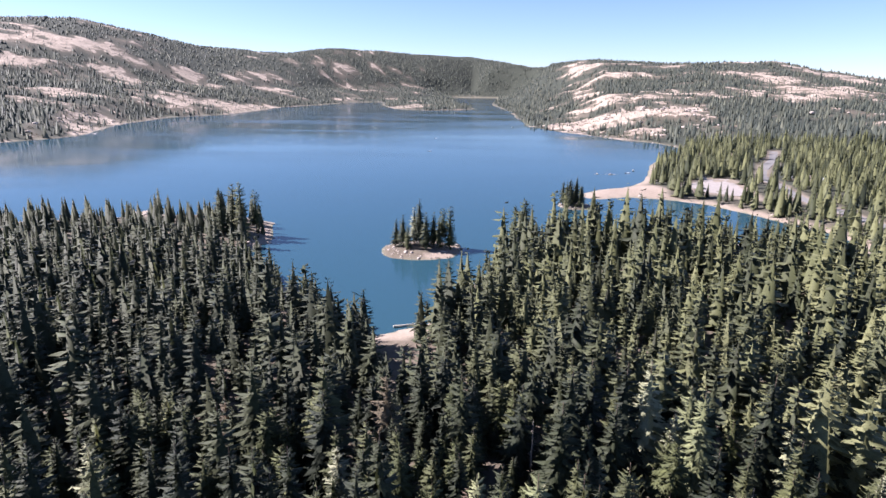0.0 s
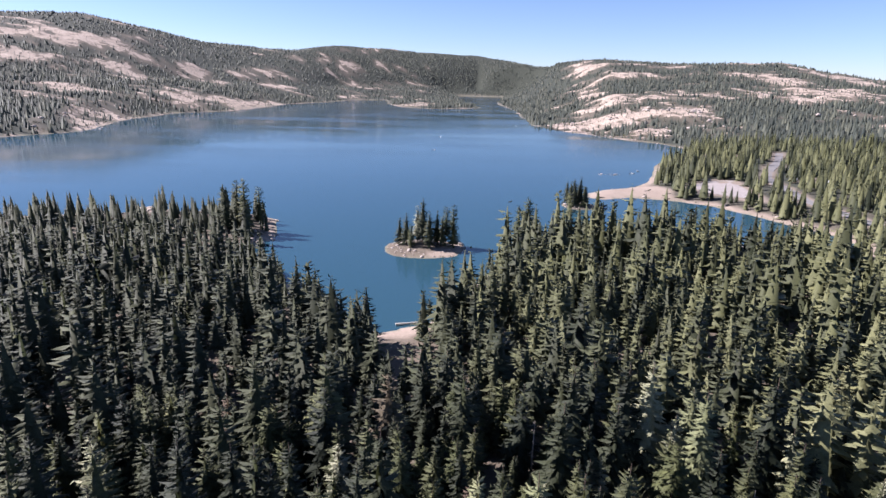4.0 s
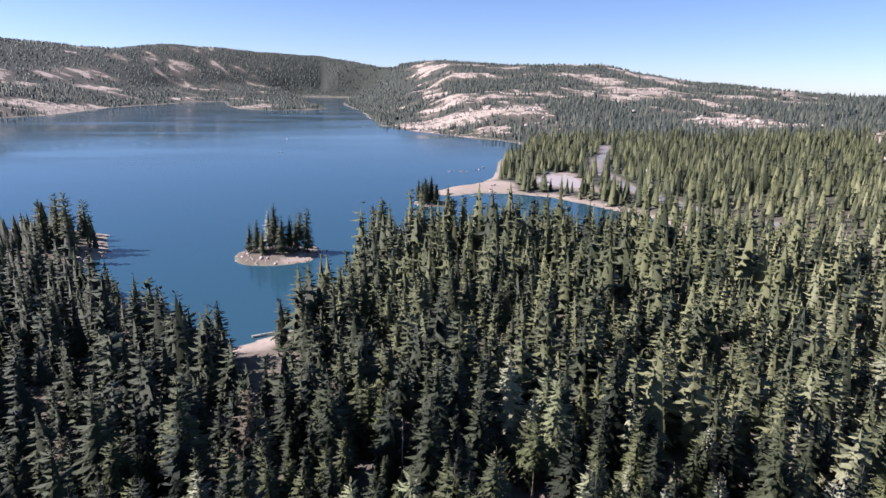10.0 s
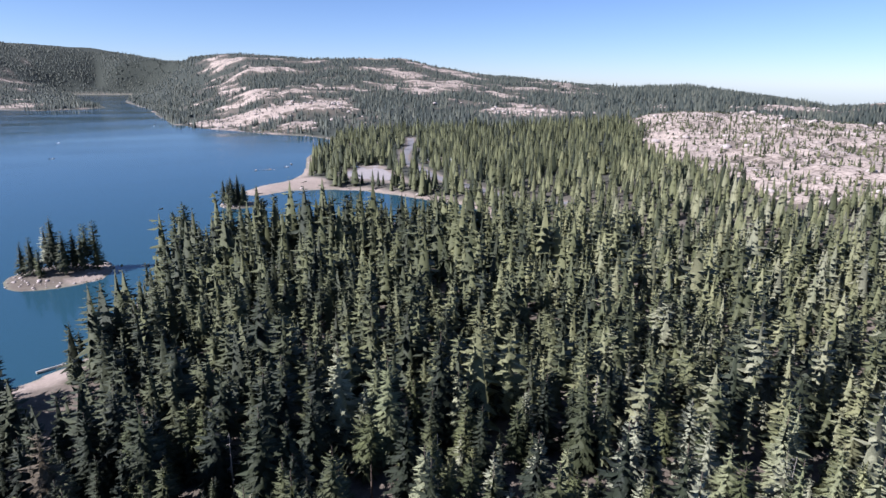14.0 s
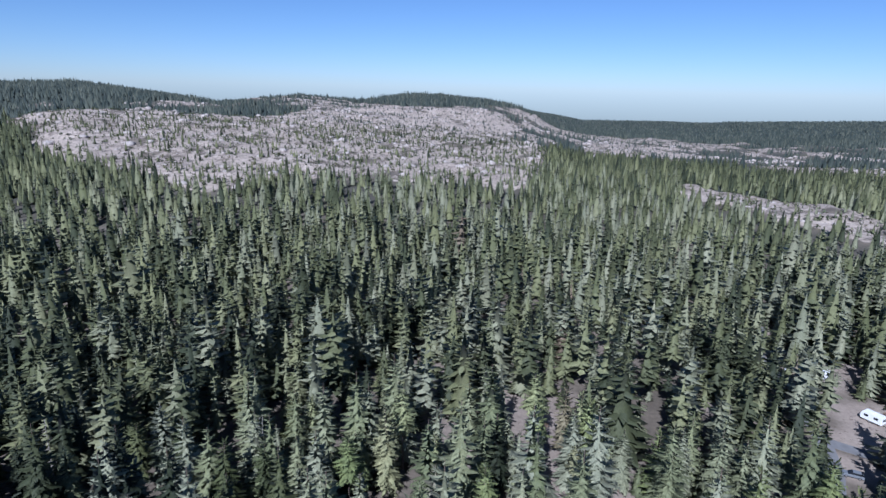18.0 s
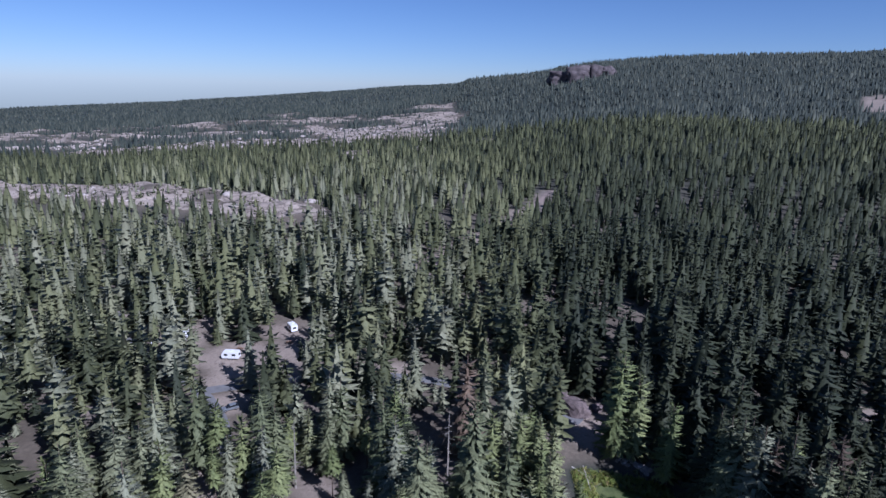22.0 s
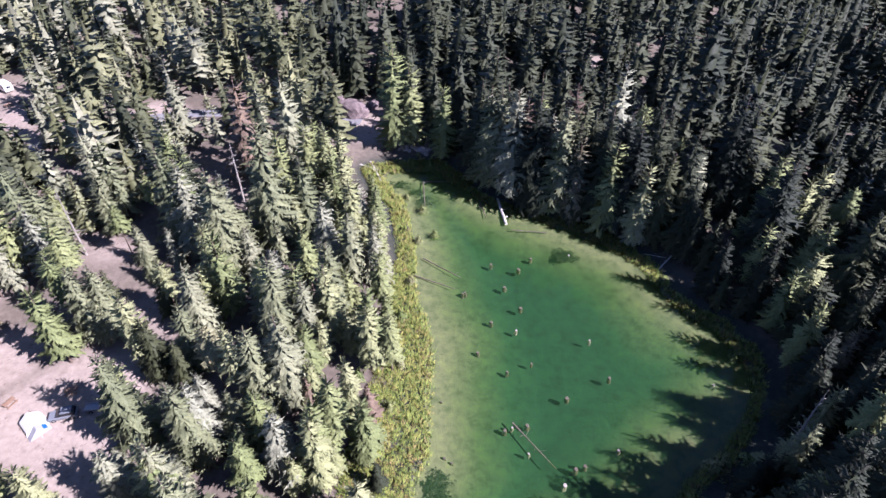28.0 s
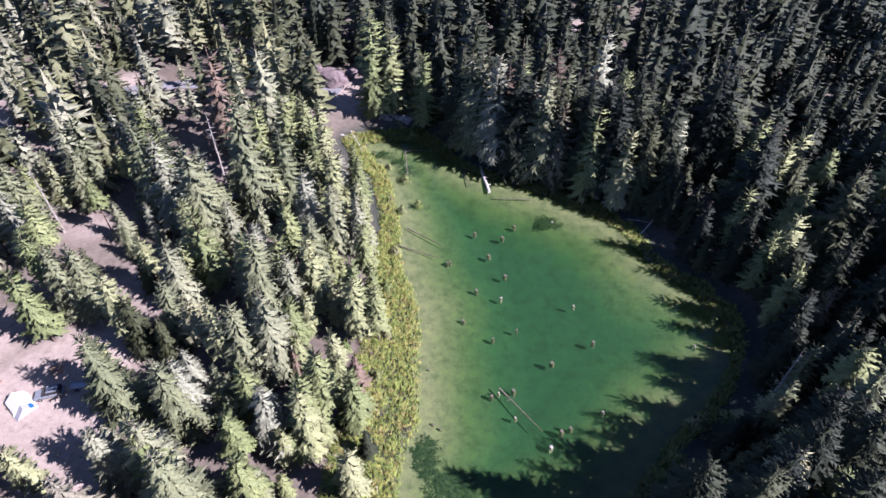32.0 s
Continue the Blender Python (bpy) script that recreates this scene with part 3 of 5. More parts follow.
def conifer_arrays(g, h, radius, base, boughs, laterals, power=0.85, droop=0.32, core=0.25, fan=0.17, ragged=0.34):
    """A conifer's crown: whorls of flat, drooping boughs, each a bent blade with side sprays; a dark slim core holds them together."""
    u = np.sort(1 - (1 - 0.98 * g.random(boughs)) ** 0.72)
    whorls = max(5, int(h * (1 - base) / 0.62))
    u = np.clip((np.round(u * whorls) + g.normal(0, 0.16, boughs)) / whorls, 0.0, 0.985)
    q = np.arange(boughs) * 2.39996 + g.normal(0, 0.35, boughs)
    lump = 1 + 0.13 * np.sin(2 * q + 7 * u + g.uniform(0, 6)) + 0.10 * np.sin(3 * q - 17 * u + g.uniform(0, 6))
    ln = np.maximum(0.016 * h, radius * (1 - u) ** power * np.minimum(1, 0.75 + 2.0 * u) * lump * g.uniform(1 - ragged, 1 + ragged, boughs))
    z0 = h * (base + (1.0 - base) * u)
    e = 0.75 * u ** 2 - droop + g.normal(0, 0.17, boughs)
    axis = np.stack([np.cos(q), np.sin(q), np.tan(e)], -1)
    side = np.stack([-np.sin(q), np.cos(q), 0 * q], -1)
    root = np.stack([0 * q, 0 * q, z0], -1)

    def at(t, s, drop):
        return root + axis * (ln * t)[:, None] + side * (ln * s)[:, None] - np.array([0, 0, 1.0]) * (ln * drop)[:, None]

    one, v, f, k0 = np.ones(boughs), [], [], 0
    if laterals < 0:
        v.append(np.stack([at(0.05 * one, fan * 1.3 * one, 0.1 * one), at(0.05 * one, -fan * 1.3 * one, 0.1 * one), at(one, 0 * one, 0.1 * one)], 1).reshape(-1, 3))
        f.append(np.arange(3 * boughs).reshape(-1, 3))
        k0 = 3 * boughs
    else:
        v.append(np.stack([at(0.04 * one, 0 * one, 0 * one), at(0.5 * one, fan * one, 0.10 * one), at(one, 0 * one, 0.06 * one), at(0.5 * one, -fan * one, 0.10 * one)], 1).reshape(-1, 3))
        i = np.arange(boughs) * 4
        f.append(np.concatenate([np.stack([i, i + 1, i + 2], -1), np.stack([i, i + 2, i + 3], -1)]))
        k0 = 4 * boughs
        for j in range(laterals):
            t = g.uniform(0.28, 0.9, boughs)
            way = (1 if j % 2 else -1) * g.uniform(0.35, 0.75, boughs)
            l = 0.52 * (1 - 0.5 * t)
            w = g.uniform(0.035, 0.065, boughs)
            d = 0.05 + g.uniform(-0.04, 0.12, boughs)
            v.append(np.stack([at(t - w, 0 * t, d * 0.3), at(t + w, 0 * t, d * 0.3), at(t + 0.45 * l, way * l, d + 0.05)], 1).reshape(-1, 3))
            f.append(k0 + np.arange(3 * boughs).reshape(-1, 3))
            k0 += 3 * boughs
    m = 5
    r = np.arange(m) * 6.283 / m
    cone = np.vstack([[[0, 0, h * 0.9]], np.stack([core * radius * np.cos(r), core * radius * np.sin(r), 0 * r + h * (base + 0.05)], -1)])
    v.append(cone)
    f.append(np.array([(k0, k0 + 1 + j, k0 + 1 + (j + 1) % m) for j in range(m)]))
    return np.vstack(v), np.vstack(f)


def tier_arrays(g, h, radius, base, tiers, sides):
    """A far fir: stacked ragged skirts."""
    v, f = [], []
    for k in range(tiers):
        u0 = base + (1 - base) * k / tiers
        top = min(1.0, base + (1 - base) * (k + 1.55) / tiers)
        rr = radius * (1 - k / tiers) ** 0.8
        i0, turn = len(v), g.uniform(0, 6.28)
        v.append((0, 0, h * top))
        for s in range(sides):
            q = turn + 6.283 * s / sides
            r2 = rr * (1.15 if s % 2 else 0.62) * g.uniform(0.85, 1.15)
            v.append((r2 * math.cos(q), r2 * math.sin(q), h * u0 + g.uniform(-0.03, 0.03) * h))
        f += [(i0, i0 + 1 + s, i0 + 1 + (s + 1) % sides) for s in range(sides)]
    return np.array(v), np.array(f)


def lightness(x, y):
    """Needle tint by bearing: backlit sides painted darker, front-lit paler, evened out far off."""
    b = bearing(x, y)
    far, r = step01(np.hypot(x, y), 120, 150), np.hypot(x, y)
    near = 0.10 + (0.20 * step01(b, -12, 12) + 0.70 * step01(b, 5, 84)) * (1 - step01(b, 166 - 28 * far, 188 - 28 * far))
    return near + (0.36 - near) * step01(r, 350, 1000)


def plant(name, protos, places, tall, mat, label, category="forest", kind="stuff", wide=None, lift=0.45):
    """Joins many trees into one mesh: each a turned, scaled copy of one of the shapes (made 1 m tall)."""
    vs, fs, tints, ns, off = [], [], [], [], 0
    pick = rng.integers(0, len(protos), len(places))
    for k, (pv, pf) in enumerate(protos):
        sel = np.where(pick == k)[0]
        if not len(sel):
            continue
        pf, pn = outward(pv, pf, 1.0, lift)
        q = rng.uniform(0, 6.283, len(sel))
        c, s, sc = np.cos(q)[:, None], np.sin(q)[:, None], tall[sel][:, None]
        w = sc * (wide if wide is not None else 1.0) * rng.uniform(0.85, 1.2, len(sel))[:, None]
        x = (pv[:, 0] * c - pv[:, 1] * s) * w + places[sel, 0:1]
        y = (pv[:, 0] * s + pv[:, 1] * c) * w + places[sel, 1:2]
        z = pv[:, 2] * sc + places[sel, 2:3]
        vs.append(np.stack([x, y, z], -1).reshape(-1, 3))
        fs.append((pf[None] + (off + np.arange(len(sel)) * len(pv))[:, None, None]).reshape(-1, 3))
        # in the joined woods the tint carries the shade of backlit bearings
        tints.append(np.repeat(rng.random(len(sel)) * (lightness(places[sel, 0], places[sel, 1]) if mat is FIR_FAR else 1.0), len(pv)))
        ns.append(np.stack([pn[:, 0] * c - pn[:, 1] * s, pn[:, 0] * s + pn[:, 1] * c, pn[:, 2] + 0 * c], -1).reshape(-1, 3))
        off += len(sel) * len(pv)
    me = raw_mesh(name, np.vstack(vs), np.vstack(fs), mat)
    set_normals(me, np.vstack(ns))
    at = me.attributes.new("tint", "FLOAT", "POINT")
    at.data.foreach_set("value", np.concatenate(tints).astype(np.float32))
    return tagged(new(name, me), label, category, kind=kind)


def scatter(r0, r1, gap, b0=-56, b1=206, seed=1):
    """Jittered places of the plan in a ring sector, with that gap."""
    g = np.random.default_rng(seed)
    n = int(r1 / gap) + 1
    m = int(n / 0.88) + 1
    i, j = np.meshgrid(np.arange(-n, n + 1), np.arange(-m, m + 1))
    x = ((i + 0.5 * (j % 2)) * gap + g.uniform(-0.58, 0.58, i.shape) * gap).ravel()
    y = (j * gap * 0.88 + g.uniform(-0.58, 0.58, i.shape) * gap).ravel()
    r, b = np.hypot(x, y), bearing(x, y)
    ok = (r >= r0) & (r < r1) & (b > b0) & (b < b1)
    return x[ok], y[ok], g.random(ok.sum())


def camp(x, y):
    """The open campground woods."""
    return (x > 62) & (x < 215) & (y < 25) & (y > -140)


def wooded(x, y, luck):
    """Whether a tree may stand at each place."""
    r = np.hypot(x, y)
    rock = rockiness(x, y)
    ok = (shore(LAKE, x, y) > 6) & (shore(POND, x, y) > 4.5)
    cleft = step01(fbm(x, y, 34, 3, 43), 0.02, 0.22)
    dense = np.where(rock > 0.35, 0.22 + 0.6 * cleft, 1.0) * np.clip(0.95 + 0.7 * fbm(x, y, 45, 3, 41), 0.2, 1)
    for cx, cy, s in CLEARINGS:
        ok &= np.hypot(x - cx, y - cy) > s * 0.9
    ok &= (line_far(ROAD_NORTH, x, y) > 9) & (line_far(ROAD_SOUTH, x, y) > 9)
    ok &= shore(LOT, x, y) > 3
    ok &= (x < 100) | (x > 188) | (y < 470) | (y > 570)
    b = bearing(x, y)
    for fb, fr, wb, wr, _ in FAR_BARE:
        ok &= (np.hypot((b - fb) / wb, (r - fr) / wr) + 0.35 * fbm(x, y, 60, 3, 51) > 1) | (luck < 0.12)
    dense = np.where(((x < -36) & (r < 130)) | ((b < 6) & (r < 210)), 1.0, dense)
    dense = np.where(camp(x, y), 0.72 * dense, dense)
    bay = (y > 380) & (y < 700) & (x > 195) & (x < 420)
    dense = np.where(bay & (line_far(ROAD_NORTH, x, y) < 20), 0.5, dense)
    dense = np.where(bay & (shore(LOT, x, y) < 14) & (y < 510), 0.2, dense)
    ok &= (bearing(x, y) < -6.8) | (bearing(x, y) > -2.6) | (r < 158) | (r > 230)
    before_rock = (b > 100) & (b < 134) & (r > 290) & (rockiness(x * 1.13, y * 1.13) > 0.35)
    dense = np.where(before_rock | ((b > 47) & (b < 90) & (r > 400) & (r < 440)), 0.8 * dense, dense)
    ok &= (b < 155.5) | (b > 165) | (r < 108) | (r > 150)
    ok &= (b < 156) | (b > 159.5) | (r < 108) | (r > 168)
    ok &= (luck < dense) & (r > 14)
    return ok


g0 = np.random.default_rng(3)
def unit_crowns(many, boughs, laterals, slim, low, power, droop=0.32, fan=0.17, core=0.25):
    """Crowns made one metre tall, for the joined woods."""
    made = []
    for k in range(many):
        pv, pf = conifer_arrays(g0, 24, 24 * g0.uniform(*slim), g0.uniform(*low), boughs, laterals, g0.uniform(*power), droop, core, fan)
        made.append((pv / 24, pf))
    return made


MID = unit_crowns(6, 90, 2, (0.17, 0.235), (0.03, 0.12), (0.56, 0.76), 0.24, 0.20, 0.52) + unit_crowns(3, 54, 2, (0.13, 0.16), (0.2, 0.4), (0.4, 0.52), 0.1, 0.30, 0.4)
MIDFAR = unit_crowns(6, 42, 0, (0.17, 0.235), (0.03, 0.12), (0.56, 0.76), 0.24, 0.34, 0.56) + unit_crowns(2, 34, 0, (0.13, 0.16), (0.2, 0.36), (0.4, 0.52), 0.1, 0.36, 0.45)
FAR = unit_crowns(7, 26, -1, (0.17, 0.23), (0.02, 0.10), (0.55, 0.78), 0.28, 0.36, 0.62)
DIST = [(lambda a: (a[0] / 24, a[1]))(tier_arrays(g0, 24, g0.uniform(3.4, 5.0), 0.02, 1, 5)) for k in range(4)]


def heights_for(n, seed, lo=13, hi=30):
    g = np.random.default_rng(seed)
    h = g.normal(0.5 * (lo + hi), 0.25 * (hi - lo), n)
    return np.clip(np.where(g.random(n) < 0.2, 0.55 * h, h), lo * 0.4, hi * 1.12)


def ring(name, protos, r0, r1, gap, seed, label, lo, hi, wide=None, b0=-56, b1=206, needles=None):
    x, y, luck = scatter(r0, r1, gap, b0, b1, seed)
    ok = wooded(x, y, luck)
    x, y = x[ok], y[ok]
    z = height(x, y) - 0.2
    tall = heights_for(len(x), seed, lo, hi) * np.where(rockiness(x, y) > 0.35, 0.45, 1.0) * np.where((y > 380) & (y < 700) & (x > 190) & (x < 420), 1.15, 1.0)
    return plant(name, protos, np.stack([x, y, z], -1), tall, needles or FIR_FAR, label, wide=wide)


# the woods near the hovering point are single trees, set about this far apart
NEAR_GAP = 6.0


def tree_kind(kind, label, crowns, trunks, mats, places, group):
    """Single trees of one kind: one is built for each shape, the others are copies."""
    made = {}
    for x, y, z, tall, turn, k in places:
        h0 = trunks[k][1]
        m = pose(x, y, z, 0, 0, turn)
        if k not in made:
            top = empty(kind, 0, 0, 0)
            tagged(top, label, "tree", group)
            part("trunk", trunks[k][0], None, top)
            pv, pf = crowns[k]
            pf, pn = outward(pv, pf, h0)
            me = raw_mesh("crown", pv, pf, mats)
            set_normals(me, pn)
            part("crown", me, None, top)
            top.matrix_basis = m @ Matrix.Scale(tall / h0, 4)
            made[k] = top
        else:
            t2 = copy_thing(made[k], m)
            t2.matrix_basis = m @ Matrix.Scale(tall / h0, 4)


def near_places():
    xs, ys, luck = scatter(14, 150, NEAR_GAP, -59, 299, 77)
    b, r = bearing(xs, ys), np.hypot(xs, ys)
    want = np.where(b > 98, (r < 135) & (b < 232), (r > 78) & (r < 136))
    ok = wooded(xs, ys, luck)
    return xs[ok & want], ys[ok & want], want


g1 = np.random.default_rng(9)
FIRS, FIRS_LIGHT, FIR_TRUNKS, PINES, PINE_TRUNKS = [], [], [], [], []
for k in range(7):
    h = 22 + 1.2 * k
    wide, low, top = h * g1.uniform(0.165, 0.225), g1.uniform(0.03, 0.14), g1.uniform(0.56, 0.78)
    FIRS.append(conifer_arrays(g1, h, wide, low, 290, 6, top, 0.24, 0.42, 0.13))
    FIRS_LIGHT.append(conifer_arrays(g1, h, wide, low, 190, 4, top, 0.24, 0.45, 0.17))
    FIR_TRUNKS.append((trunk_mesh("trunk", h * 0.97, 0.30, BARK), h))
for k in range(6):
    h = 19 + 1.2 * k
    PINES.append(conifer_arrays(g1, h, h * g1.uniform(0.13, 0.165), (0.06, 0.12, 0.2, 0.3, 0.42, 0.52)[k], 270 - 14 * k, 6, g1.uniform(0.38, 0.52), 0.12, 0.36, 0.15, 0.4))
    PINE_TRUNKS.append((trunk_mesh("trunk", h * 0.96, 0.24, BARK, lean=0.3), h))

nx, ny, _ = near_places()
nz = height(nx, ny) - 0.15
order = g1.permutation(len(nx))
fir_rows, pine_rows, young_rows = [], [], []


def lone(rows, spots, shapes):
    for x, y, tall in spots:
        rows.append((x, y, float(height(x, y)) - 0.15, tall, g1.uniform(0, 360), int(g1.integers(0, shapes))))


# trees that stand out: the islands, the headland and the pond's outlet
lone(fir_rows, [(-14, 327, 27), (-17, 331, 22), (-23, 325, 19), (-10, 320, 21), (-6, 326, 20), (-27, 328, 17), (-3, 322, 19), (-30, -36, 27), (-34, -40, 25), (-27, -33, 23), (-38, -44, 26), (-45, -47, 27), (-42, -51, 23), (-48, -55, 24)], 7)
lone(pine_rows, [(3, 326, 25), (-1, 329, 22), (-20, 320, 14), (-118, 342, 33), (-125, 350, 31), (-128, 338, 28), (-112, 350, 27), (38, 318, 27), (44, 326, 30), (80, -49, 19), (87, -31, 21), (66, -52, 18), (97, -38, 20), (71, -24, 17), (62, -42, 16), (84, -57, 19), (101, -52, 18), (90, -42, 17)], 6)
lone(pine_rows, [(45, -132, 30), (41, -134, 24)], 1)
# the tall dark stand that shades the pond's far corner
lone(fir_rows, [(4, -119, 24), (-1, -117, 27), (-5, -120, 25), (-8, -115, 29), (-12, -118, 26), (-14, -112, 27), (-18, -115, 28), (-21, -109, 24), (10, -122, 25), (15, -125, 27), (20, -127, 23), (8, -128, 28), (0, -126, 27), (-26, -106, 22), (-25, -113, 27), (12, -119, 29), (16, -121.5, 28), (7, -117.5, 30), (21, -125, 27), (1, -115.5, 28)], 7)
lone(pine_rows, [(-3, -114, 22), (-10, -111, 24), (-17, -108, 21), (2, -115, 19)], 2)
lone(fir_rows, [(98 + 9 * math.cos(k * 2.4) * (k / 11) ** 0.5, 456 + 8 * math.sin(k * 2.4) * (k / 11) ** 0.5, 15 + (k * 37 % 8)) for k in range(11)], 7)
for i in order:
    u = g1.random()
    x, y = float(nx[i]), float(ny[i])
    row = (x, y, float(nz[i]))
    bank = float(shore(POND, x, y))
    # lodgepoles line the sunny bank, low firs the shady one
    sunny = x > 8 and y > -112 and bank < 26
    shady = x < -18 and -118 < y < -50 and bank < 16
    most = 15.0 + 0.35 * bank if shady else 12.5 + 0.45 * bank if sunny else 40.0
    if u < (0.25 if sunny else 0.62):
        fir_rows.append((*row, min(most, float(np.clip(g1.normal(20.5, 5.8), 9, 32))), g1.uniform(0, 360), int(g1.integers(0, 7))))
    elif u < 0.84:
        pine_rows.append((*row, min(most, g1.uniform(13, 22)), g1.uniform(0, 360), int(g1.integers(0, 4 if sunny else 6))))
    else:
        young_rows.append((*row, g1.uniform(6, 12), g1.uniform(0, 360), int(g1.integers(0, 7))))
# a close belt of young lodgepoles behind the sedge
bx, by, _ = scatter(30, 128, 4.4, 110, 168, 55)
bd = shore(POND, bx, by) - 5.0 * step01(by, -75, -50)
for x, y in zip(bx[(bx > 8) & (by > -108) & (bd > 5.5) & (bd < 17)], by[(bx > 8) & (by > -108) & (bd > 5.5) & (bd < 17)]):
    if g1.random() < 0.62:
        lone(pine_rows, [(float(x), float(y), g1.uniform(6, 13))], 3)


def in_view_of_pond(r):
    return 98 < float(bearing(r[0], r[1])) < 232 and math.hypot(r[0], r[1]) < 128


# whether a fir takes the dark tint that stands for shade
def is_shaded(r):
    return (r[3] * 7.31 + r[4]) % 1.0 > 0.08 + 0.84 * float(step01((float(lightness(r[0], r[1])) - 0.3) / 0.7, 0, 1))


SHADED_LABEL, SUNLIT_LABEL = "tall dark green fir with drooping layered boughs, tinted as if shaded", "broad grey-green fir with dense layered boughs, tinted as if sunlit"
# shade and sun are painted into the firs by their bearing
for shaded, kind, lab, mat in ((True, "red_fir_tree", SHADED_LABEL, SHADED_FIR), (False, "white_fir_tree", SUNLIT_LABEL, SUNLIT_FIR)):
    mine = [r for r in fir_rows if is_shaded(r) == shaded]
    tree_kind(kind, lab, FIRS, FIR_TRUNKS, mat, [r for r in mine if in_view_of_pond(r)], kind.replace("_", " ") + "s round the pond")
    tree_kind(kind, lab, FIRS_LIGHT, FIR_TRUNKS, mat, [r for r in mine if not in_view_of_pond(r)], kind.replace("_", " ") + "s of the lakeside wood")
# pines at the lakeside bearings get the needles with painted shade
for sunlit, lab, mat in ((True, "slender olive green lodgepole pine with a tufted crown", PINE_NEAR), (False, "olive green pine of the lakeside wood, tinted dark as if shaded", PINE_SHADED)):
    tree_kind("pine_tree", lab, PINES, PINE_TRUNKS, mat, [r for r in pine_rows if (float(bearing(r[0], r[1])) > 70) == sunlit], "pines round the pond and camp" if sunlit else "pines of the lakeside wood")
for shaded, lab, mat in ((True, "young dark green fir growing between taller trees", SHADED_FIR), (False, "young grey-green fir growing between taller trees", SUNLIT_FIR)):
    tree_kind("young_fir_tree", lab, FIRS_LIGHT, FIR_TRUNKS, mat, [r for r in young_rows if is_shaded(r) == shaded], "young firs of the near wood")


def ring_rest():
    """The rest of the near wood, out to the lake shore."""
    x, y, luck = scatter(14, 345, NEAR_GAP, -59, 299, 77)
    b, r = bearing(x, y), np.hypot(x, y)
    single = np.where(b > 98, (r < 135) & (b < 232), (r > 78) & (r < 136)) & (r < 150)
    hidden = ((b < 98) & (r < 66)) | ((b > 225) & (r > 160)) | (b > 268)
    ok = wooded(x, y, luck) & ~single & ~hidden
    x, y = x[ok], y[ok]
    z, tall, r, b = height(x, y) - 0.2, heights_for(len(x), 5, 9, 30), np.hypot(x, y), bearing(x, y)
    tall = tall * (1 + 0.3 * step01(r, 205, 270) * step01(b, 1, 6) * (1 - step01(b, 38, 55)))
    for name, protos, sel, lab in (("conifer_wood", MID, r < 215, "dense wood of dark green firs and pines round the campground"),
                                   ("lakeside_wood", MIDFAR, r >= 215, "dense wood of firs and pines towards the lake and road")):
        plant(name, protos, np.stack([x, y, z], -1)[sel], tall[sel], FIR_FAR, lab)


def shade_wood():
    """Close-set firs on the shady side of the pond."""
    x, y, luck = scatter(40, 165, 6.6, 150, 262, 78)
    ok = wooded(x, y, 0 * luck) & ((x < -32) | ((y < -118) & (x < 30)))
    x, y = x[ok] - 1.0, y[ok] + 1.5
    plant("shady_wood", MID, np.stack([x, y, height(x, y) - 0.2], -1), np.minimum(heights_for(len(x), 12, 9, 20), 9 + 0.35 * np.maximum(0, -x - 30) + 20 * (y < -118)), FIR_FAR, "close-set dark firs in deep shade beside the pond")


ring_rest()
shade_wood()
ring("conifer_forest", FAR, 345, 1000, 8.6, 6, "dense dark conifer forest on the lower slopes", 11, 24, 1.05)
ring("hillside_forest", DIST, 1000, 2500, 13.0, 7, "distant conifer forest on the hillsides", 8, 18, 1.2, needles=FIR_HAZY)
ring("mountain_forest", DIST, 2500, 4700, 22.5, 8, "far conifer forest on the mountain ridges", 8, 14, 2.3, needles=FIR_HAZY)


ring("inlet_forest", DIST, 3850, 4700, 15, 9, "far conifer forest above the lake's narrow end", 8, 14, 1.6, -13, 11, needles=FIR_HAZY)


# ---- shapes for small things ----
def add_box(bm, x0, y0, z0, x1, y1, z1, bevel=0.0):
    r = bmesh.ops.create_cube(bm, size=1)
    vs = r["verts"]
    bmesh.ops.scale(bm, vec=(x1 - x0, y1 - y0, z1 - z0), verts=vs)
    bmesh.ops.translate(bm, vec=((x0 + x1) / 2, (y0 + y1) / 2, (z0 + z1) / 2), verts=vs)
    if bevel:
        es = list({e for v in vs for e in v.link_edges})
        bmesh.ops.bevel(bm, geom=es, offset=bevel, segments=2, affect="EDGES", profile=0.5)
    return bm


def box(*args):
    return add_box(bmesh.new(), *args)


def add_tube(bm, a, b, r0, r1, sides=8, rough=0.0, seed=0, rings=1):
    """A tapered round bar from a to b, with uneven sides."""
    g = random.Random(seed)
    a, b = Vector(a), Vector(b)
    q = (b - a).to_track_quat("Z", "Y")
    rows = []
    for k in range(rings + 1):
        u = k / rings
        c, rr = a.lerp(b, u), r0 + (r1 - r0) * u
        rows.append([bm.verts.new(c + q @ Vector((rr * math.cos(t) * (1 + g.uniform(-rough, rough)), rr * math.sin(t) * (1 + g.uniform(-rough, rough)), 0)))
                     for t in (2 * math.pi * s / sides for s in range(sides))])
    for lo, hi in zip(rows[:-1], rows[1:]):
        for s in range(sides):
            bm.faces.new((lo[s], lo[(s + 1) % sides], hi[(s + 1) % sides], hi[s]))
    bm.faces.new(rows[0][::-1])
    bm.faces.new(rows[-1])
    return bm


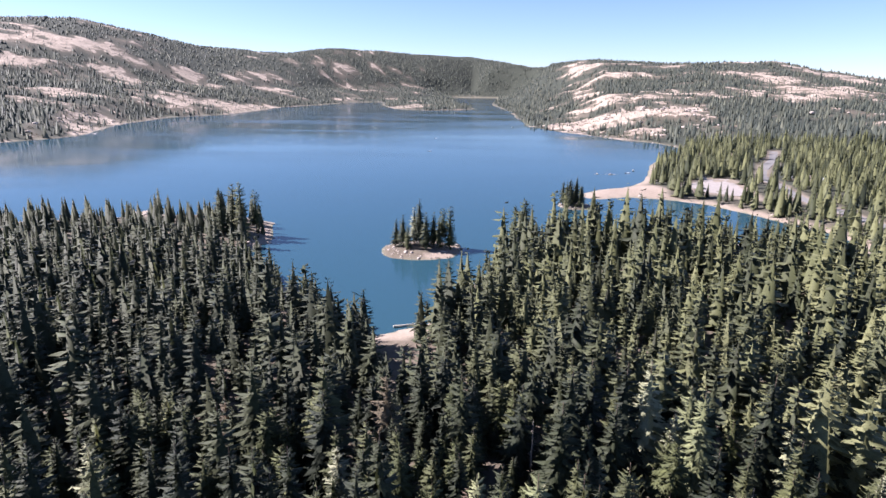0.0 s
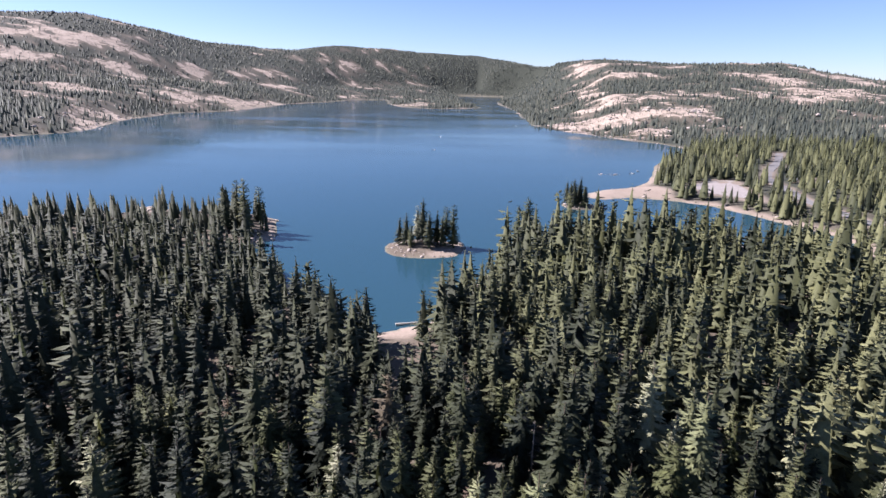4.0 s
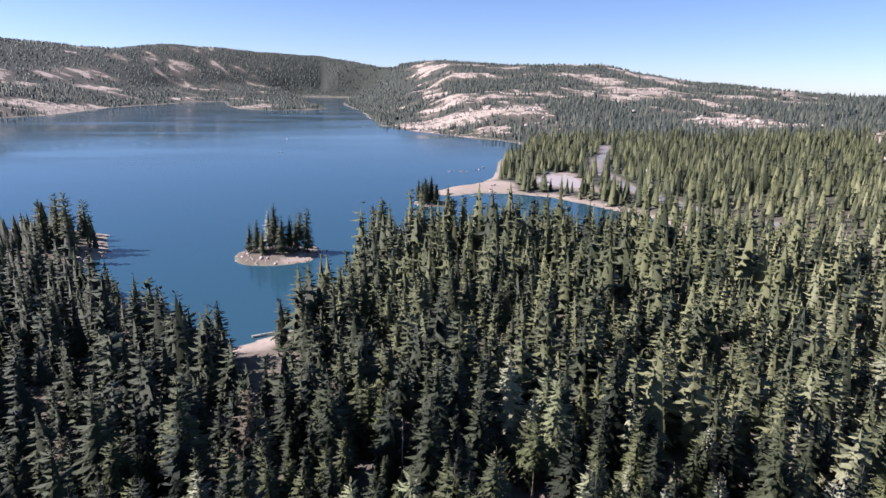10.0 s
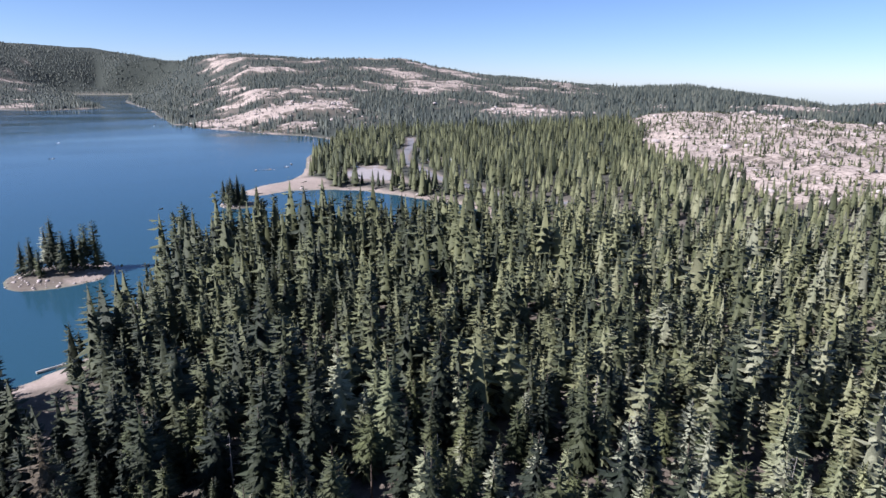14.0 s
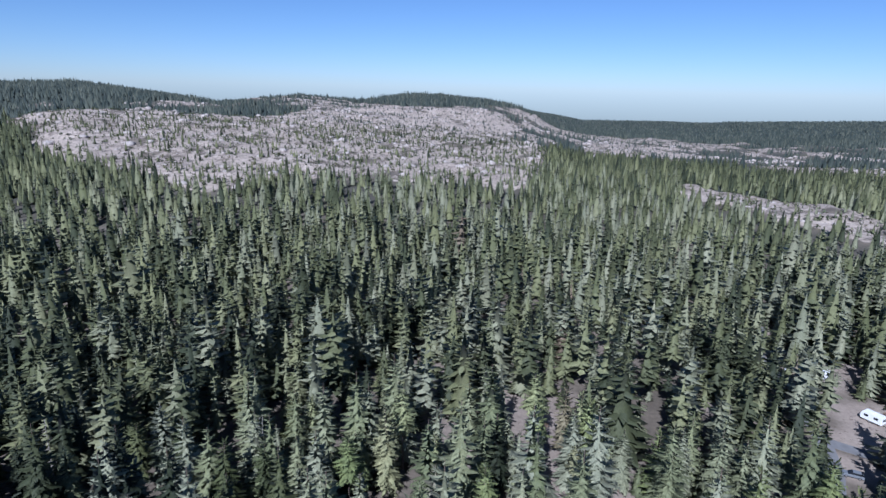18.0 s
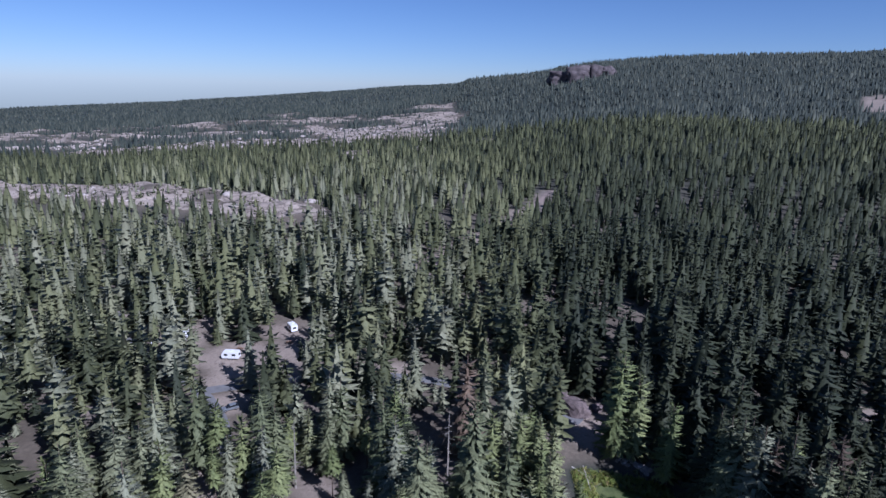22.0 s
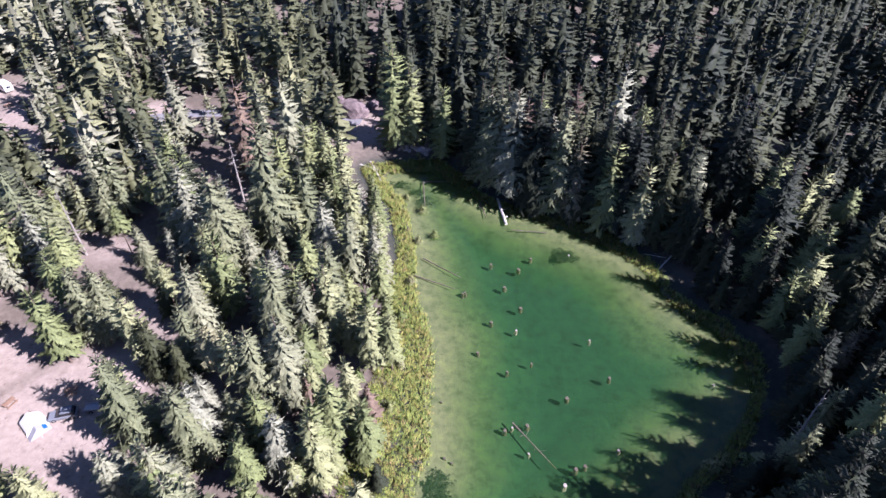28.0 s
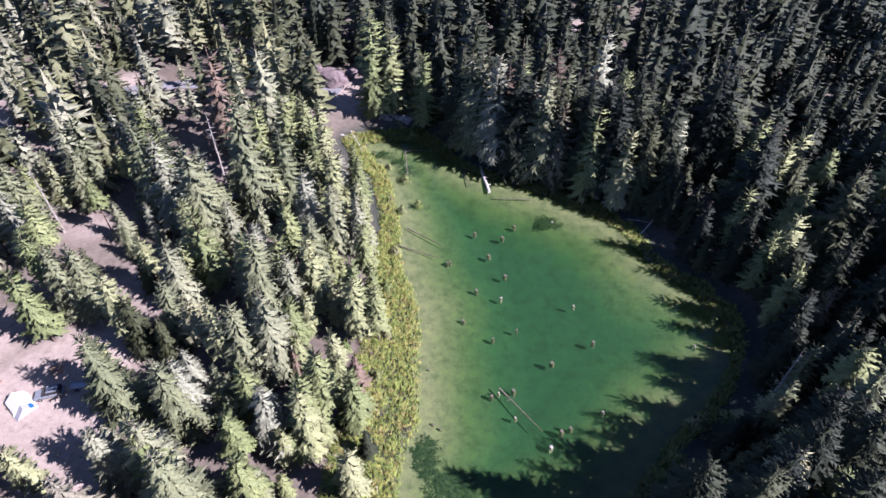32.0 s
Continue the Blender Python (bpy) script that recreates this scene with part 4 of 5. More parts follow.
def prism(outline, y0, y1, bevel=0.0):
    """An outline in x and z, given depth along y."""
    bm = bmesh.new()
    front, rear = [bm.verts.new((x, y0, z)) for x, z in outline], [bm.verts.new((x, y1, z)) for x, z in outline]
    n = len(outline)
    bm.faces.new(front)
    bm.faces.new(rear[::-1])
    for k in range(n):
        bm.faces.new((front[k], rear[k], rear[(k + 1) % n], front[(k + 1) % n]))
    bmesh.ops.recalc_face_normals(bm, faces=bm.faces)
    if bevel:
        bmesh.ops.bevel(bm, geom=bm.edges[:], offset=bevel, segments=2, affect="EDGES", profile=0.5)
    return bm


def boulder(seed, sx, sy, sz, detail=2, rough=0.28):
    """An angular, weathered block of stone."""
    g = random.Random(seed)
    bm = bmesh.new()
    bmesh.ops.create_icosphere(bm, subdivisions=detail, radius=1)
    off = Vector((g.uniform(0, 90), g.uniform(0, 90), g.uniform(0, 90)))
    for v in bm.verts:
        n = noise.noise(v.co * 1.1 + off) * rough * 1.4 + noise.noise(v.co * 2.7 + off) * rough * 0.6
        p = v.co * (1 + n)
        p = Vector([math.copysign(abs(c) ** 0.75, c) for c in p])
        v.co = Vector((p.x * sx, p.y * sy, max(p.z, -0.45) * sz))
    return bm


def ground_z(x, y):
    return float(height(x, y))


WHITE_PAINT = plain("white_painted_metal", (0.72, 0.72, 0.70), 0.35, 0.0, 0.06, 2.0)
DARK_GLASS = plain("dark_window_glass", (0.02, 0.022, 0.025), 0.08, 0.0, 0.1, 1.0)
TYRE = plain("tyre_rubber", (0.02, 0.02, 0.02), 0.85)
STEEL = plain("galvanised_steel", (0.42, 0.42, 0.42), 0.4, 0.8)
GREY_PAINT = plain("grey_car_paint", (0.16, 0.17, 0.18), 0.3)
BLUE_PLASTIC = plain("blue_plastic", (0.02, 0.10, 0.55), 0.5)
CANVAS = plain("white_tent_canvas", (0.52, 0.52, 0.50), 0.85, 0, 0.08, 4.0)
CANVAS_GREY = plain("grey_tent_canvas", (0.30, 0.30, 0.31), 0.85, 0, 0.1, 4.0)
WOOD = plain("brown_timber", (0.22, 0.14, 0.09), 0.8, 0, 0.25, 6.0)
PALE_LOG = plain("bleached_log_wood", (0.50, 0.46, 0.39), 0.85, 0, 0.25, 1.5, 0.04)
WET_LOG = plain("wet_dark_log_wood", (0.10, 0.085, 0.06), 0.55, 0, 0.35, 2.0, 0.04)
GRANITE = plain("granite_boulder", (0.37, 0.32, 0.275), 0.9, 0, 0.35, 0.9, 0.12)
DARK_ROCK = plain("dark_pinkish_rock", (0.15, 0.115, 0.105), 0.9, 0, 0.5, 0.7, 0.3)
CLIFF_ROCK = plain("dark_cliff_rock", (0.10, 0.082, 0.08), 0.9, 0, 0.5, 0.08, 0.6)
ASPHALT = plain("grey_asphalt", (0.17, 0.165, 0.16), 0.9, 0, 0.18, 0.4, 0.02)
GRAVEL = plain("pale_gravel", (0.27, 0.245, 0.225), 0.95, 0, 0.18, 0.3, 0.05)
DIRT = plain("brown_dirt", (0.27, 0.21, 0.175), 0.95, 0, 0.2, 0.3, 0.05)
ROOF_GREY = plain("grey_metal_roof", (0.42, 0.44, 0.45), 0.45, 0.2, 0.1, 1.0)


# ---- roads and the car park ----
def ribbon(name, line, width, mat, label, lift=0.10):
    """A road strip laid on the ground along a line, with thickness."""
    pts = []
    for (ax, ay), (bx, by) in zip(line[:-1], line[1:]):
        n = max(1, int(math.hypot(bx - ax, by - ay) / 5))
        pts += [(ax + (bx - ax) * k / n, ay + (by - ay) * k / n) for k in range(n)]
    pts.append(line[-1])
    p = np.array(pts)
    for _ in range(4):
        p[1:-1] = 0.25 * p[:-2] + 0.5 * p[1:-1] + 0.25 * p[2:]
    t = np.gradient(p, axis=0)
    nrm = np.stack([-t[:, 1], t[:, 0]], -1) / np.linalg.norm(t, axis=1)[:, None]
    bm = bmesh.new()
    rows = []
    for k in range(len(p)):
        row = []
        for s in (-0.5, -0.2, 0.2, 0.5):
            x, y = p[k] + nrm[k] * s * width
            zz = max(ground_z(x, y), ground_z(*p[k]) - 0.1)
            row.append(bm.verts.new((x, y, zz + lift + 0.05 * (0.25 - s * s))))
        rows.append(row)
    for a, b in zip(rows[:-1], rows[1:]):
        for s in range(3):
            bm.faces.new((a[s], a[s + 1], b[s + 1], b[s]))
    ext = bmesh.ops.extrude_face_region(bm, geom=bm.faces[:])
    bmesh.ops.translate(bm, vec=(0, 0, -0.6), verts=[v for v in ext["geom"] if isinstance(v, bmesh.types.BMVert)])
    bmesh.ops.recalc_face_normals(bm, faces=bm.faces)
    return tagged(part(name, bm, mat), label, "road", kind="structure")


ribbon("road_north", ROAD_NORTH, 9.0, ASPHALT, "two-lane grey asphalt road curving round the bay", 0.2)
ribbon("road_south", ROAD_SOUTH, 5.0, DIRT, "pale dirt road through the forest", 0.15)
CAMP_ROAD = [(232, -98), (205, -86), (178, -88), (150, -84), (128, -78), (114, -66)]
ribbon("road_campground", CAMP_ROAD, 4.2, ASPHALT, "narrow grey campground road", 0.12)
ribbon("road_campground_loop", [(150, -84), (140, -100), (124, -122), (108, -134), (84, -140), (58, -141)], 4.0, ASPHALT, "narrow grey campground loop road", 0.12)


def lot():
    p = np.array(LOT, float)
    bm = bmesh.new()
    c = p.mean(0)
    inner = [c + (q - c) * f for f in (0.0, 0.45, 0.9) for q in p]
    vs = [bm.verts.new((x, y, ground_z(x, y) + 0.25)) for x, y in inner]
    n = len(p)
    for ring_i in range(2):
        for k in range(n):
            a, b = ring_i * n + k, ring_i * n + (k + 1) % n
            quad = [vs[a], vs[b], vs[b + n], vs[a + n]]
            bm.faces.new(quad if ring_i else [vs[a], vs[b + n], vs[a + n]])
    bmesh.ops.recalc_face_normals(bm, faces=bm.faces)
    tagged(part("pavement_parking", bm, GRAVEL), "pale gravel car park beside the lake", "car park", kind="structure")


lot()


# ---- vehicles, tents and buildings ----
def wheel(parent, x, y, z, r=0.33, w=0.22):
    bm = add_tube(bmesh.new(), (x, y - w / 2, z), (x, y + w / 2, z), r, r, 14)
    wh = part("wheel", bm, TYRE, parent)
    part("rim", add_tube(bmesh.new(), (x, y - w / 2 - 0.01, z), (x, y + w / 2 + 0.01, z), r * 0.6, r * 0.6, 12), STEEL, wh)


def trailer(x, y, turn, length=6.2, label=""):
    """A white travel trailer."""
    top = tagged(empty("travel_trailer", x, y, ground_z(x, y) + 0.02, turn), label, "trailer", "trailers in the campground")
    h, w, z0 = 2.75, 2.4, 0.55
    outline = [(-length / 2, z0), (length / 2 - 0.3, z0), (length / 2, z0 + 0.7), (length / 2 - 0.15, z0 + 1.5), (length / 2 - 0.6, h), (-length / 2 + 0.1, h)]
    part("body", prism(outline, -w / 2, w / 2, 0.07), WHITE_PAINT, top)
    for wx in (-length / 2 + 1.0, 0.7):
        for side in (-1, 1):
            part("window", box(wx, side * w / 2 - 0.03, 1.5, wx + 1.1, side * w / 2 + 0.03, 2.15, 0.02), DARK_GLASS, top)
    part("window", box(-length / 2 - 0.03, -0.6, 1.5, -length / 2 + 0.05, 0.6, 2.1, 0.02), DARK_GLASS, top)
    part("door", box(-0.4, -w / 2 - 0.03, 0.65, 0.25, -w / 2 + 0.02, 2.45, 0.03), WHITE_PAINT, top)
    part("roof_vent", box(-0.6, -0.35, h - 0.02, 0.3, 0.35, h + 0.25, 0.06), WHITE_PAINT, top)
    part("awning_roll", add_tube(bmesh.new(), (-1.8, -w / 2 - 0.08, 2.55), (1.8, -w / 2 - 0.08, 2.55), 0.08, 0.08, 8), CANVAS_GREY, top)
    part("hitch", add_box(add_tube(bmesh.new(), (length / 2 - 0.2, 0, 0.5), (length / 2 + 1.1, 0, 0.45), 0.06, 0.06, 6), length / 2 + 1.0, -0.06, 0.0, length / 2 + 1.12, 0.06, 0.45), STEEL, top)
    for side in (-1, 1):
        for wx in (-0.55, 0.2):
            wheel(top, wx, side * (w / 2 - 0.15), 0.34)
    return top


def car(name, x, y, turn, paint, label, tall=1.5, group="parked cars"):
    top = tagged(empty(name, x, y, ground_z(x, y) + GROUND_LIFT.get(name, 0.05), turn), label, "car", group)
    low = [(-2.2, 0.35), (2.15, 0.35), (2.25, 0.6), (2.15, 0.85), (1.0, 0.98), (-2.1, 1.0), (-2.25, 0.7)]
    part("body", prism(low, -0.88, 0.88, 0.07), paint, top)
    part("cabin", prism([(-2.0, 0.95), (1.15, 0.95), (0.4, tall - 0.06), (0.0, tall), (-1.5, tall), (-1.85, tall - 0.1)], -0.78, 0.78, 0.06), DARK_GLASS, top)
    part("roof", box(-1.55, -0.72, tall - 0.03, 0.15, 0.72, tall + 0.04, 0.03), paint, top)
    for side in (-1, 1):
        part("headlight", box(2.14, side * 0.62 - 0.16, 0.62, 2.26, side * 0.62 + 0.16, 0.76, 0.02), STEEL, top)
        for wx in (-1.35, 1.4):
            wheel(top, wx, side * 0.80, 0.33)
    return top


GROUND_LIFT = {"parked_car": 0.27}
trailer(162, -102, 35, 5.6, "white travel trailer with dark windows on a dirt pitch")
trailer(187, -100, 120, 6.6, "long white travel trailer half hidden between firs")
trailer(166, -130, -20, 5.0, "small white travel trailer beside a bare dirt pitch")
car("grey_car", 73.6, -39.2, 28, GREY_PAINT, "grey estate car parked on the campsite clearing", 1.62, "cars at the campsites")
car("grey_car", 135, -83.5, 70, GREY_PAINT, "grey car parked on the campground road edge", 1.5, "cars at the campsites")
car("white_car", 190, -92.5, 20, WHITE_PAINT, "white car standing next to a travel trailer", 1.5, "cars at the campsites")
for cx, cy, turn, paint, lab in ((247, 575, 20, WHITE_PAINT, "white car parked under pines by the lake"), (250, 584, 15, GREY_PAINT, "grey car parked under pines by the lake"),
                                 (225, 520, 60, GREY_PAINT, "dark grey car on the gravel car park"), (270, 470, -30, WHITE_PAINT, "white car at the car park's edge"),
                                 (255, 610, 10, GREY_PAINT, "grey car on the upper car park")):
    car("parked_car", cx, cy, turn, paint, lab)


def tent(x, y, turn):
    top = tagged(empty("camping_tent", x, y, ground_z(x, y), turn), "white and grey ridge tent on pale bare ground", "tent")
    part("fly", prism([(-1.8, 0.0), (1.8, 0.0), (1.5, 0.9), (0.15, 1.9), (-0.15, 1.9), (-1.5, 0.9)], -1.5, 1.5, 0.05), CANVAS, top)
    part("porch", prism([(-1.75, 0.0), (1.75, 0.0), (0.1, 1.7), (-0.1, 1.7)], 1.52, 2.7, 0.04), CANVAS_GREY, top)
    for side in (-1, 1):
        part("guy_rope", add_tube(bmesh.new(), (0, side * 2.0, 1.7), (0, side * 3.4, 0.02), 0.015, 0.015, 5), PALE_LOG, top)
    return top


tent(77.3, -36.6, 62)
barrel = tagged(empty("rain_barrel", 75.0, -36.3, ground_z(75.0, -36.3)), "bright blue plastic barrel next to the tent", "barrel")
part("drum", add_tube(bmesh.new(), (0, 0, 0), (0, 0, 1.0), 0.5, 0.5, 18, rings=3), BLUE_PLASTIC, barrel)
part("lid", add_tube(bmesh.new(), (0, 0, 1.0), (0, 0, 1.07), 0.53, 0.5, 18), BLUE_PLASTIC, barrel)


def cargo_trailer(x, y, turn):
    top = tagged(empty("cargo_trailer", x, y, ground_z(x, y), turn), "small open cargo trailer with a pale load", "trailer")
    part("bed", box(-1.2, -0.7, 0.45, 1.2, 0.7, 0.55, 0.02), STEEL, top)
    for side in (-1, 1):
        part("side_board", box(-1.2, side * 0.7 - 0.03, 0.55, 1.2, side * 0.7 + 0.03, 0.9, 0.01), STEEL, top)
        wheel(top, 0, side * 0.82, 0.3, 0.3, 0.18)
    part("drawbar", add_box(add_tube(bmesh.new(), (1.2, 0, 0.5), (2.7, 0, 0.45), 0.04, 0.04, 6), 2.6, -0.04, 0.0, 2.68, 0.04, 0.45), STEEL, top)
    part("load", boulder(5, 0.9, 0.5, 0.35), CANVAS, top)
    return top


cargo_trailer(70.0, -41.5, 200)


def picnic_table(x, y, turn, first=None):
    if first is not None:
        return copy_thing(first, pose(x, y, ground_z(x, y), 0, 0, turn))
    top = tagged(empty("picnic_table", x, y, ground_z(x, y), turn), "brown timber picnic table with benches on bare ground", "table", "picnic tables")
    for k in range(4):
        part("plank", box(-1.0, -0.42 + 0.215 * k, 0.72, 1.0, -0.23 + 0.215 * k, 0.77, 0.008), WOOD, top)
    for side in (-1, 1):
        part("bench", box(-1.0, side * 0.72 - 0.14, 0.42, 1.0, side * 0.72 + 0.14, 0.47, 0.008), WOOD, top)
        for end in (-0.75, 0.75):
            part("leg", add_tube(bmesh.new(), (end, side * 0.7, 0.0), (end, side * 0.2, 0.72), 0.05, 0.05, 6), WOOD, top)
    return top


table = picnic_table(75.5, -43.5, 30)
for tx, ty, tt in ((84, -39, 80), (166, -108, 15), (158, -122, 60), (146, -12, 100), (176, -112, 40), (120, -126, 20)):
    picnic_table(tx, ty, tt, table)


def cabin(x, y, turn, label, w=7.0, d=5.0):
    top = tagged(empty("cabin", x, y, ground_z(x, y) - 0.15, turn), label, "building", "small cabins by the road")
    part("wall", prism([(-w / 2, 0), (w / 2, 0), (w / 2, 2.6), (-w / 2, 2.6)], -d / 2, d / 2, 0.0), WOOD, top)
    part("gable", prism([(-w / 2, 2.6), (w / 2, 2.6), (0, 4.0)], -d / 2, d / 2), WOOD, top)
    for side in (-1, 1):
        bm = prism([(side * (w / 2 + 0.5), 2.35), (side * (w / 2 + 0.5), 2.5), (0, 4.2), (0, 4.02)], -d / 2 - 0.5, d / 2 + 0.5)
        part("roof_slope", bm, ROOF_GREY, top)
    part("door", box(-0.45, -d / 2 - 0.05, 0.1, 0.45, -d / 2 + 0.02, 2.1, 0.01), DARK_GLASS, top)
    for wx in (-2.2, 1.5):
        wf = part("window", box(wx, -d / 2 - 0.05, 1.0, wx + 0.9, -d / 2 + 0.02, 1.9, 0.01), DARK_GLASS, top)
        part("sill", box(wx - 0.05, -d / 2 - 0.12, 0.92, wx + 0.95, -d / 2 - 0.051, 1.0), WHITE_PAINT, wf)
    return top


cabin(345, 545, 25, "small brown cabin with a grey metal roof on a dirt slope")
cabin(372, 640, -30, "brown cabin with a pale metal roof among pines", 8, 6)
cabin(322, 565, 60, "low brown hut with a grey roof by the road", 4.5, 3.5)


def boat(x, y, turn, label):
    top = tagged(empty("boat", x, y, -0.12, turn), label, "boat", "boats on the lake")
    hull = prism([(-2.6, 0.75), (-2.4, 0.05), (1.8, 0.0), (3.0, 0.85), (2.6, 0.9), (1.7, 0.3), (-2.2, 0.3), (-2.4, 0.8)], -0.95, 0.95, 0.03)
    part("hull", hull, GREY_PAINT, top)
    part("seat", box(-0.9, -0.85, 0.5, -0.5, 0.85, 0.58, 0.02), WOOD, top)
    part("console", box(0.3, -0.5, 0.3, 0.9, 0.5, 1.2, 0.06), WHITE_PAINT, top)
    part("outboard_motor", box(-2.95, -0.2, 0.1, -2.5, 0.2, 1.25, 0.08), DARK_GLASS, top)
    return top


boat(-17, 1028, 40, "small dark fishing boat drifting on open water")
boat(-22, 827, 10, "small dark fishing boat on the calm lake")
boat(141, 1327, -20, "grey motor boat near the granite shore")
boat(193, 640, 15, "small grey boat moored in the bay")
boat(205, 660, 80, "small grey boat anchored off the beach")


# ---- the pond ----
def log(name, a, b, r0, r1, mat, label, group="fallen logs at the pond"):
    """A fallen trunk with broken limb stubs."""
    a, b = Vector(a), Vector(b)
    top = tagged(part(name, add_tube(bmesh.new(), a, b, r0, r1, 9, 0.14, int(a.x * 10) % 97, 5), mat), label, "log", group)
    g = random.Random(int(b.y * 7) % 91)
    for k in range(4):
        c = a.lerp(b, g.uniform(0.25, 0.9))
        d = Vector((g.uniform(-1, 1), g.uniform(-1, 1), g.uniform(0.1, 0.6))).normalized() * g.uniform(0.5, 1.3)
        part("branch_stub", add_tube(bmesh.new(), c, c + d, r1 * 0.5, r1 * 0.2, 5), mat, top)
    return top


W = POND_LEVEL
log("fallen_log", (14.6, -117.0, W + 0.05), (11.0, -108.0, W + 0.12), 0.42, 0.30, PALE_LOG, "thick pale log floating with its end in the pond")
log("fallen_log", (49.5, -124.0, W + 0.7), (43.5, -116.0, W + 0.08), 0.22, 0.14, PALE_LOG, "bleached log slanting from the bank into the pond")
log("fallen_log", (51.5, -122.0, W + 0.7), (45.5, -121.0, W + 0.3), 0.20, 0.12, PALE_LOG, "bleached log lying along the muddy bank")
log("fallen_log", (34.0, -119.5, W), (31.0, -110.0, W - 0.05), 0.16, 0.10, WET_LOG, "thin grey log half under water")
log("fallen_log", (34.0, -119.5, W + 0.02), (27.0, -121.5, W), 0.14, 0.08, WET_LOG, "thin wet log under the bank")
log("fallen_log", (20.0, -118.0, W - 0.03), (16.0, -109.5, W - 0.05), 0.15, 0.09, WET_LOG, "thin wet log under still water")
log("fallen_log", (9.5, -106.5, W - 0.03), (1.5, -107.5, W - 0.02), 0.13, 0.09, WET_LOG, "dark drowned log near the reeds")
log("fallen_log", (-25.5, -105.0, W + 1.2), (-21.5, -98.5, W + 0.02), 0.17, 0.08, PALE_LOG, "bleached leaning log on the shady bank")
log("fallen_log", (-30.5, -104.0, W + 1.0), (-20.0, -105.0, W + 0.5), 0.12, 0.06, PALE_LOG, "thin bare branch lying over the bank")
log("fallen_log", (26.5, -92.0, W + 0.3), (17.5, -88.5, W), 0.14, 0.07, WET_LOG, "thin dark log reaching out from the reeds")
log("fallen_log", (27.0, -86.5, W + 0.3), (18.0, -85.0, W), 0.13, 0.07, WET_LOG, "thin dark log lying in shallow water")
log("fallen_log", (33.5, -103.0, W + 0.2), (29.5, -94.0, W + 0.1), 0.22, 0.14, WET_LOG, "dark log at the foot of the reeds")
log("fallen_log", (1.5, -57.0, W - 0.06), (-6.5, -50.5, W - 0.1), 0.15, 0.10, WET_LOG, "drowned log seen through green water")
log("fallen_log", (22.0, -46.0, W + 0.5), (16.5, -35.0, W + 0.35), 0.14, 0.08, PALE_LOG, "pale dead trunk lying across the sedge")
log("fallen_log", (37.0, -134.5, 1.6), (31.0, -131.5, 1.1), 0.18, 0.14, PALE_LOG, "pale log beside the stone bank")
log("fallen_log", (-19.0, 213.5, 0.55), (-11.0, 216.0, 0.5), 0.45, 0.30, PALE_LOG, "brown driftwood trunk on the sandy beach", "driftwood")


def stump(x, y, r, tall, pale, k):
    """A drowned tree stump just breaking the water."""
    bm = bmesh.new()
    g = random.Random(k)
    add_tube(bm, (0, 0, -1.2), (g.uniform(-0.1, 0.1), g.uniform(-0.1, 0.1), tall), r * 1.15, r * 0.8, 9, 0.2, k, 3)
    for q in range(4):
        t = q * 1.57 + g.uniform(-0.4, 0.4)
        add_tube(bm, (0, 0, -0.1), (math.cos(t) * r * 1.6, math.sin(t) * r * 1.6, -0.6), r * 0.4, r * 0.15, 5, 0.1, k + q)
    top = part("tree_stump", bm, DEADWOOD if pale else WET_LOG)
    top.matrix_basis = pose(x, y, W, 0, 0, 40 * k)
    return tagged(top, "sun-bleached stump standing in green pond water" if pale else "dark drowned stump breaking the green pond water", "stump", "stumps in the pond")


STUMPS = [(-10, -78, 1), (4, -77, 1), (9, -78, 0), (-7, -64, 0), (-2, -52, 1), (16, -84, 0), (12, -94, 0), (4, -83, 0), (0, -70, 0), (4, -67, 0), (10, -70, 0),
          (-1, -57, 0), (1.4, -56, 1), (-16, -56, 1), (-11, -52, 0), (-8, -48, 1), (14, -58, 0), (11, -48, 0), (4, -98, 0), (6, -94, 0), (-4, -101, 1),
          (-32, -73, 1), (2.5, -55.3, 0), (-9.5, -51, 0), (9.7, -47.4, 0), (15.5, -84.5, 0), (-14, -70, 0), (8, -88, 0)]
for k, (sx, sy, pale) in enumerate(STUMPS):
    stump(sx, sy, 0.22 + 0.06 * (k % 4), 0.05 + 0.04 * (k % 3) + 0.05 * pale, pale, k)

# rocks above the outlet and the dry-laid stone bank
for k, (bx, by, sx, sy, sz, lab) in enumerate(((61.5, -145, 4.2, 3.2, 3.4, "large dark pinkish boulder above the pond"), (65, -159, 4.6, 3.4, 3.2, "large broken pinkish rock outcrop between firs"),
                                               (57.5, -150, 1.8, 1.5, 1.4, "dark boulder beside larger rocks"), (68, -150, 2.2, 1.8, 1.7, "dark pinkish boulder in the wood"),
                                               (24, -146, 3.0, 2.0, 1.5, "low pinkish rock at the wood's edge"))):
    ob = part("boulder", boulder(20 + k, sx, sy, sz, 3, 0.34), DARK_ROCK)
    ob.matrix_basis = pose(bx, by, ground_z(bx, by) + 0.25 * sz, 0, 0, 33 * k)
    tagged(ob, lab, "rock", "boulders above the pond")
bank = tagged(empty("stone_bank", 41, -131.5, 0.0, 0), "dry-laid bank of pale angular stones at the pond's outlet", "wall")
g2 = random.Random(12)
for k in range(34):
    u = g2.random()
    sx = g2.uniform(0.35, 0.8)
    ob = part("stone", boulder(60 + k, sx, sx * g2.uniform(0.7, 1), sx * g2.uniform(0.5, 0.8), 1, 0.3), GRANITE, bank)
    lx, ly = -5.5 + 11 * u, g2.uniform(-1.1, 1.1)
    ob.matrix_basis = pose(lx, ly, ground_z(41 + lx, -131.5 + ly) + 0.12 * sx + 0.25 * (1.1 - abs(ly)), 0, 0, g2.uniform(0, 360))


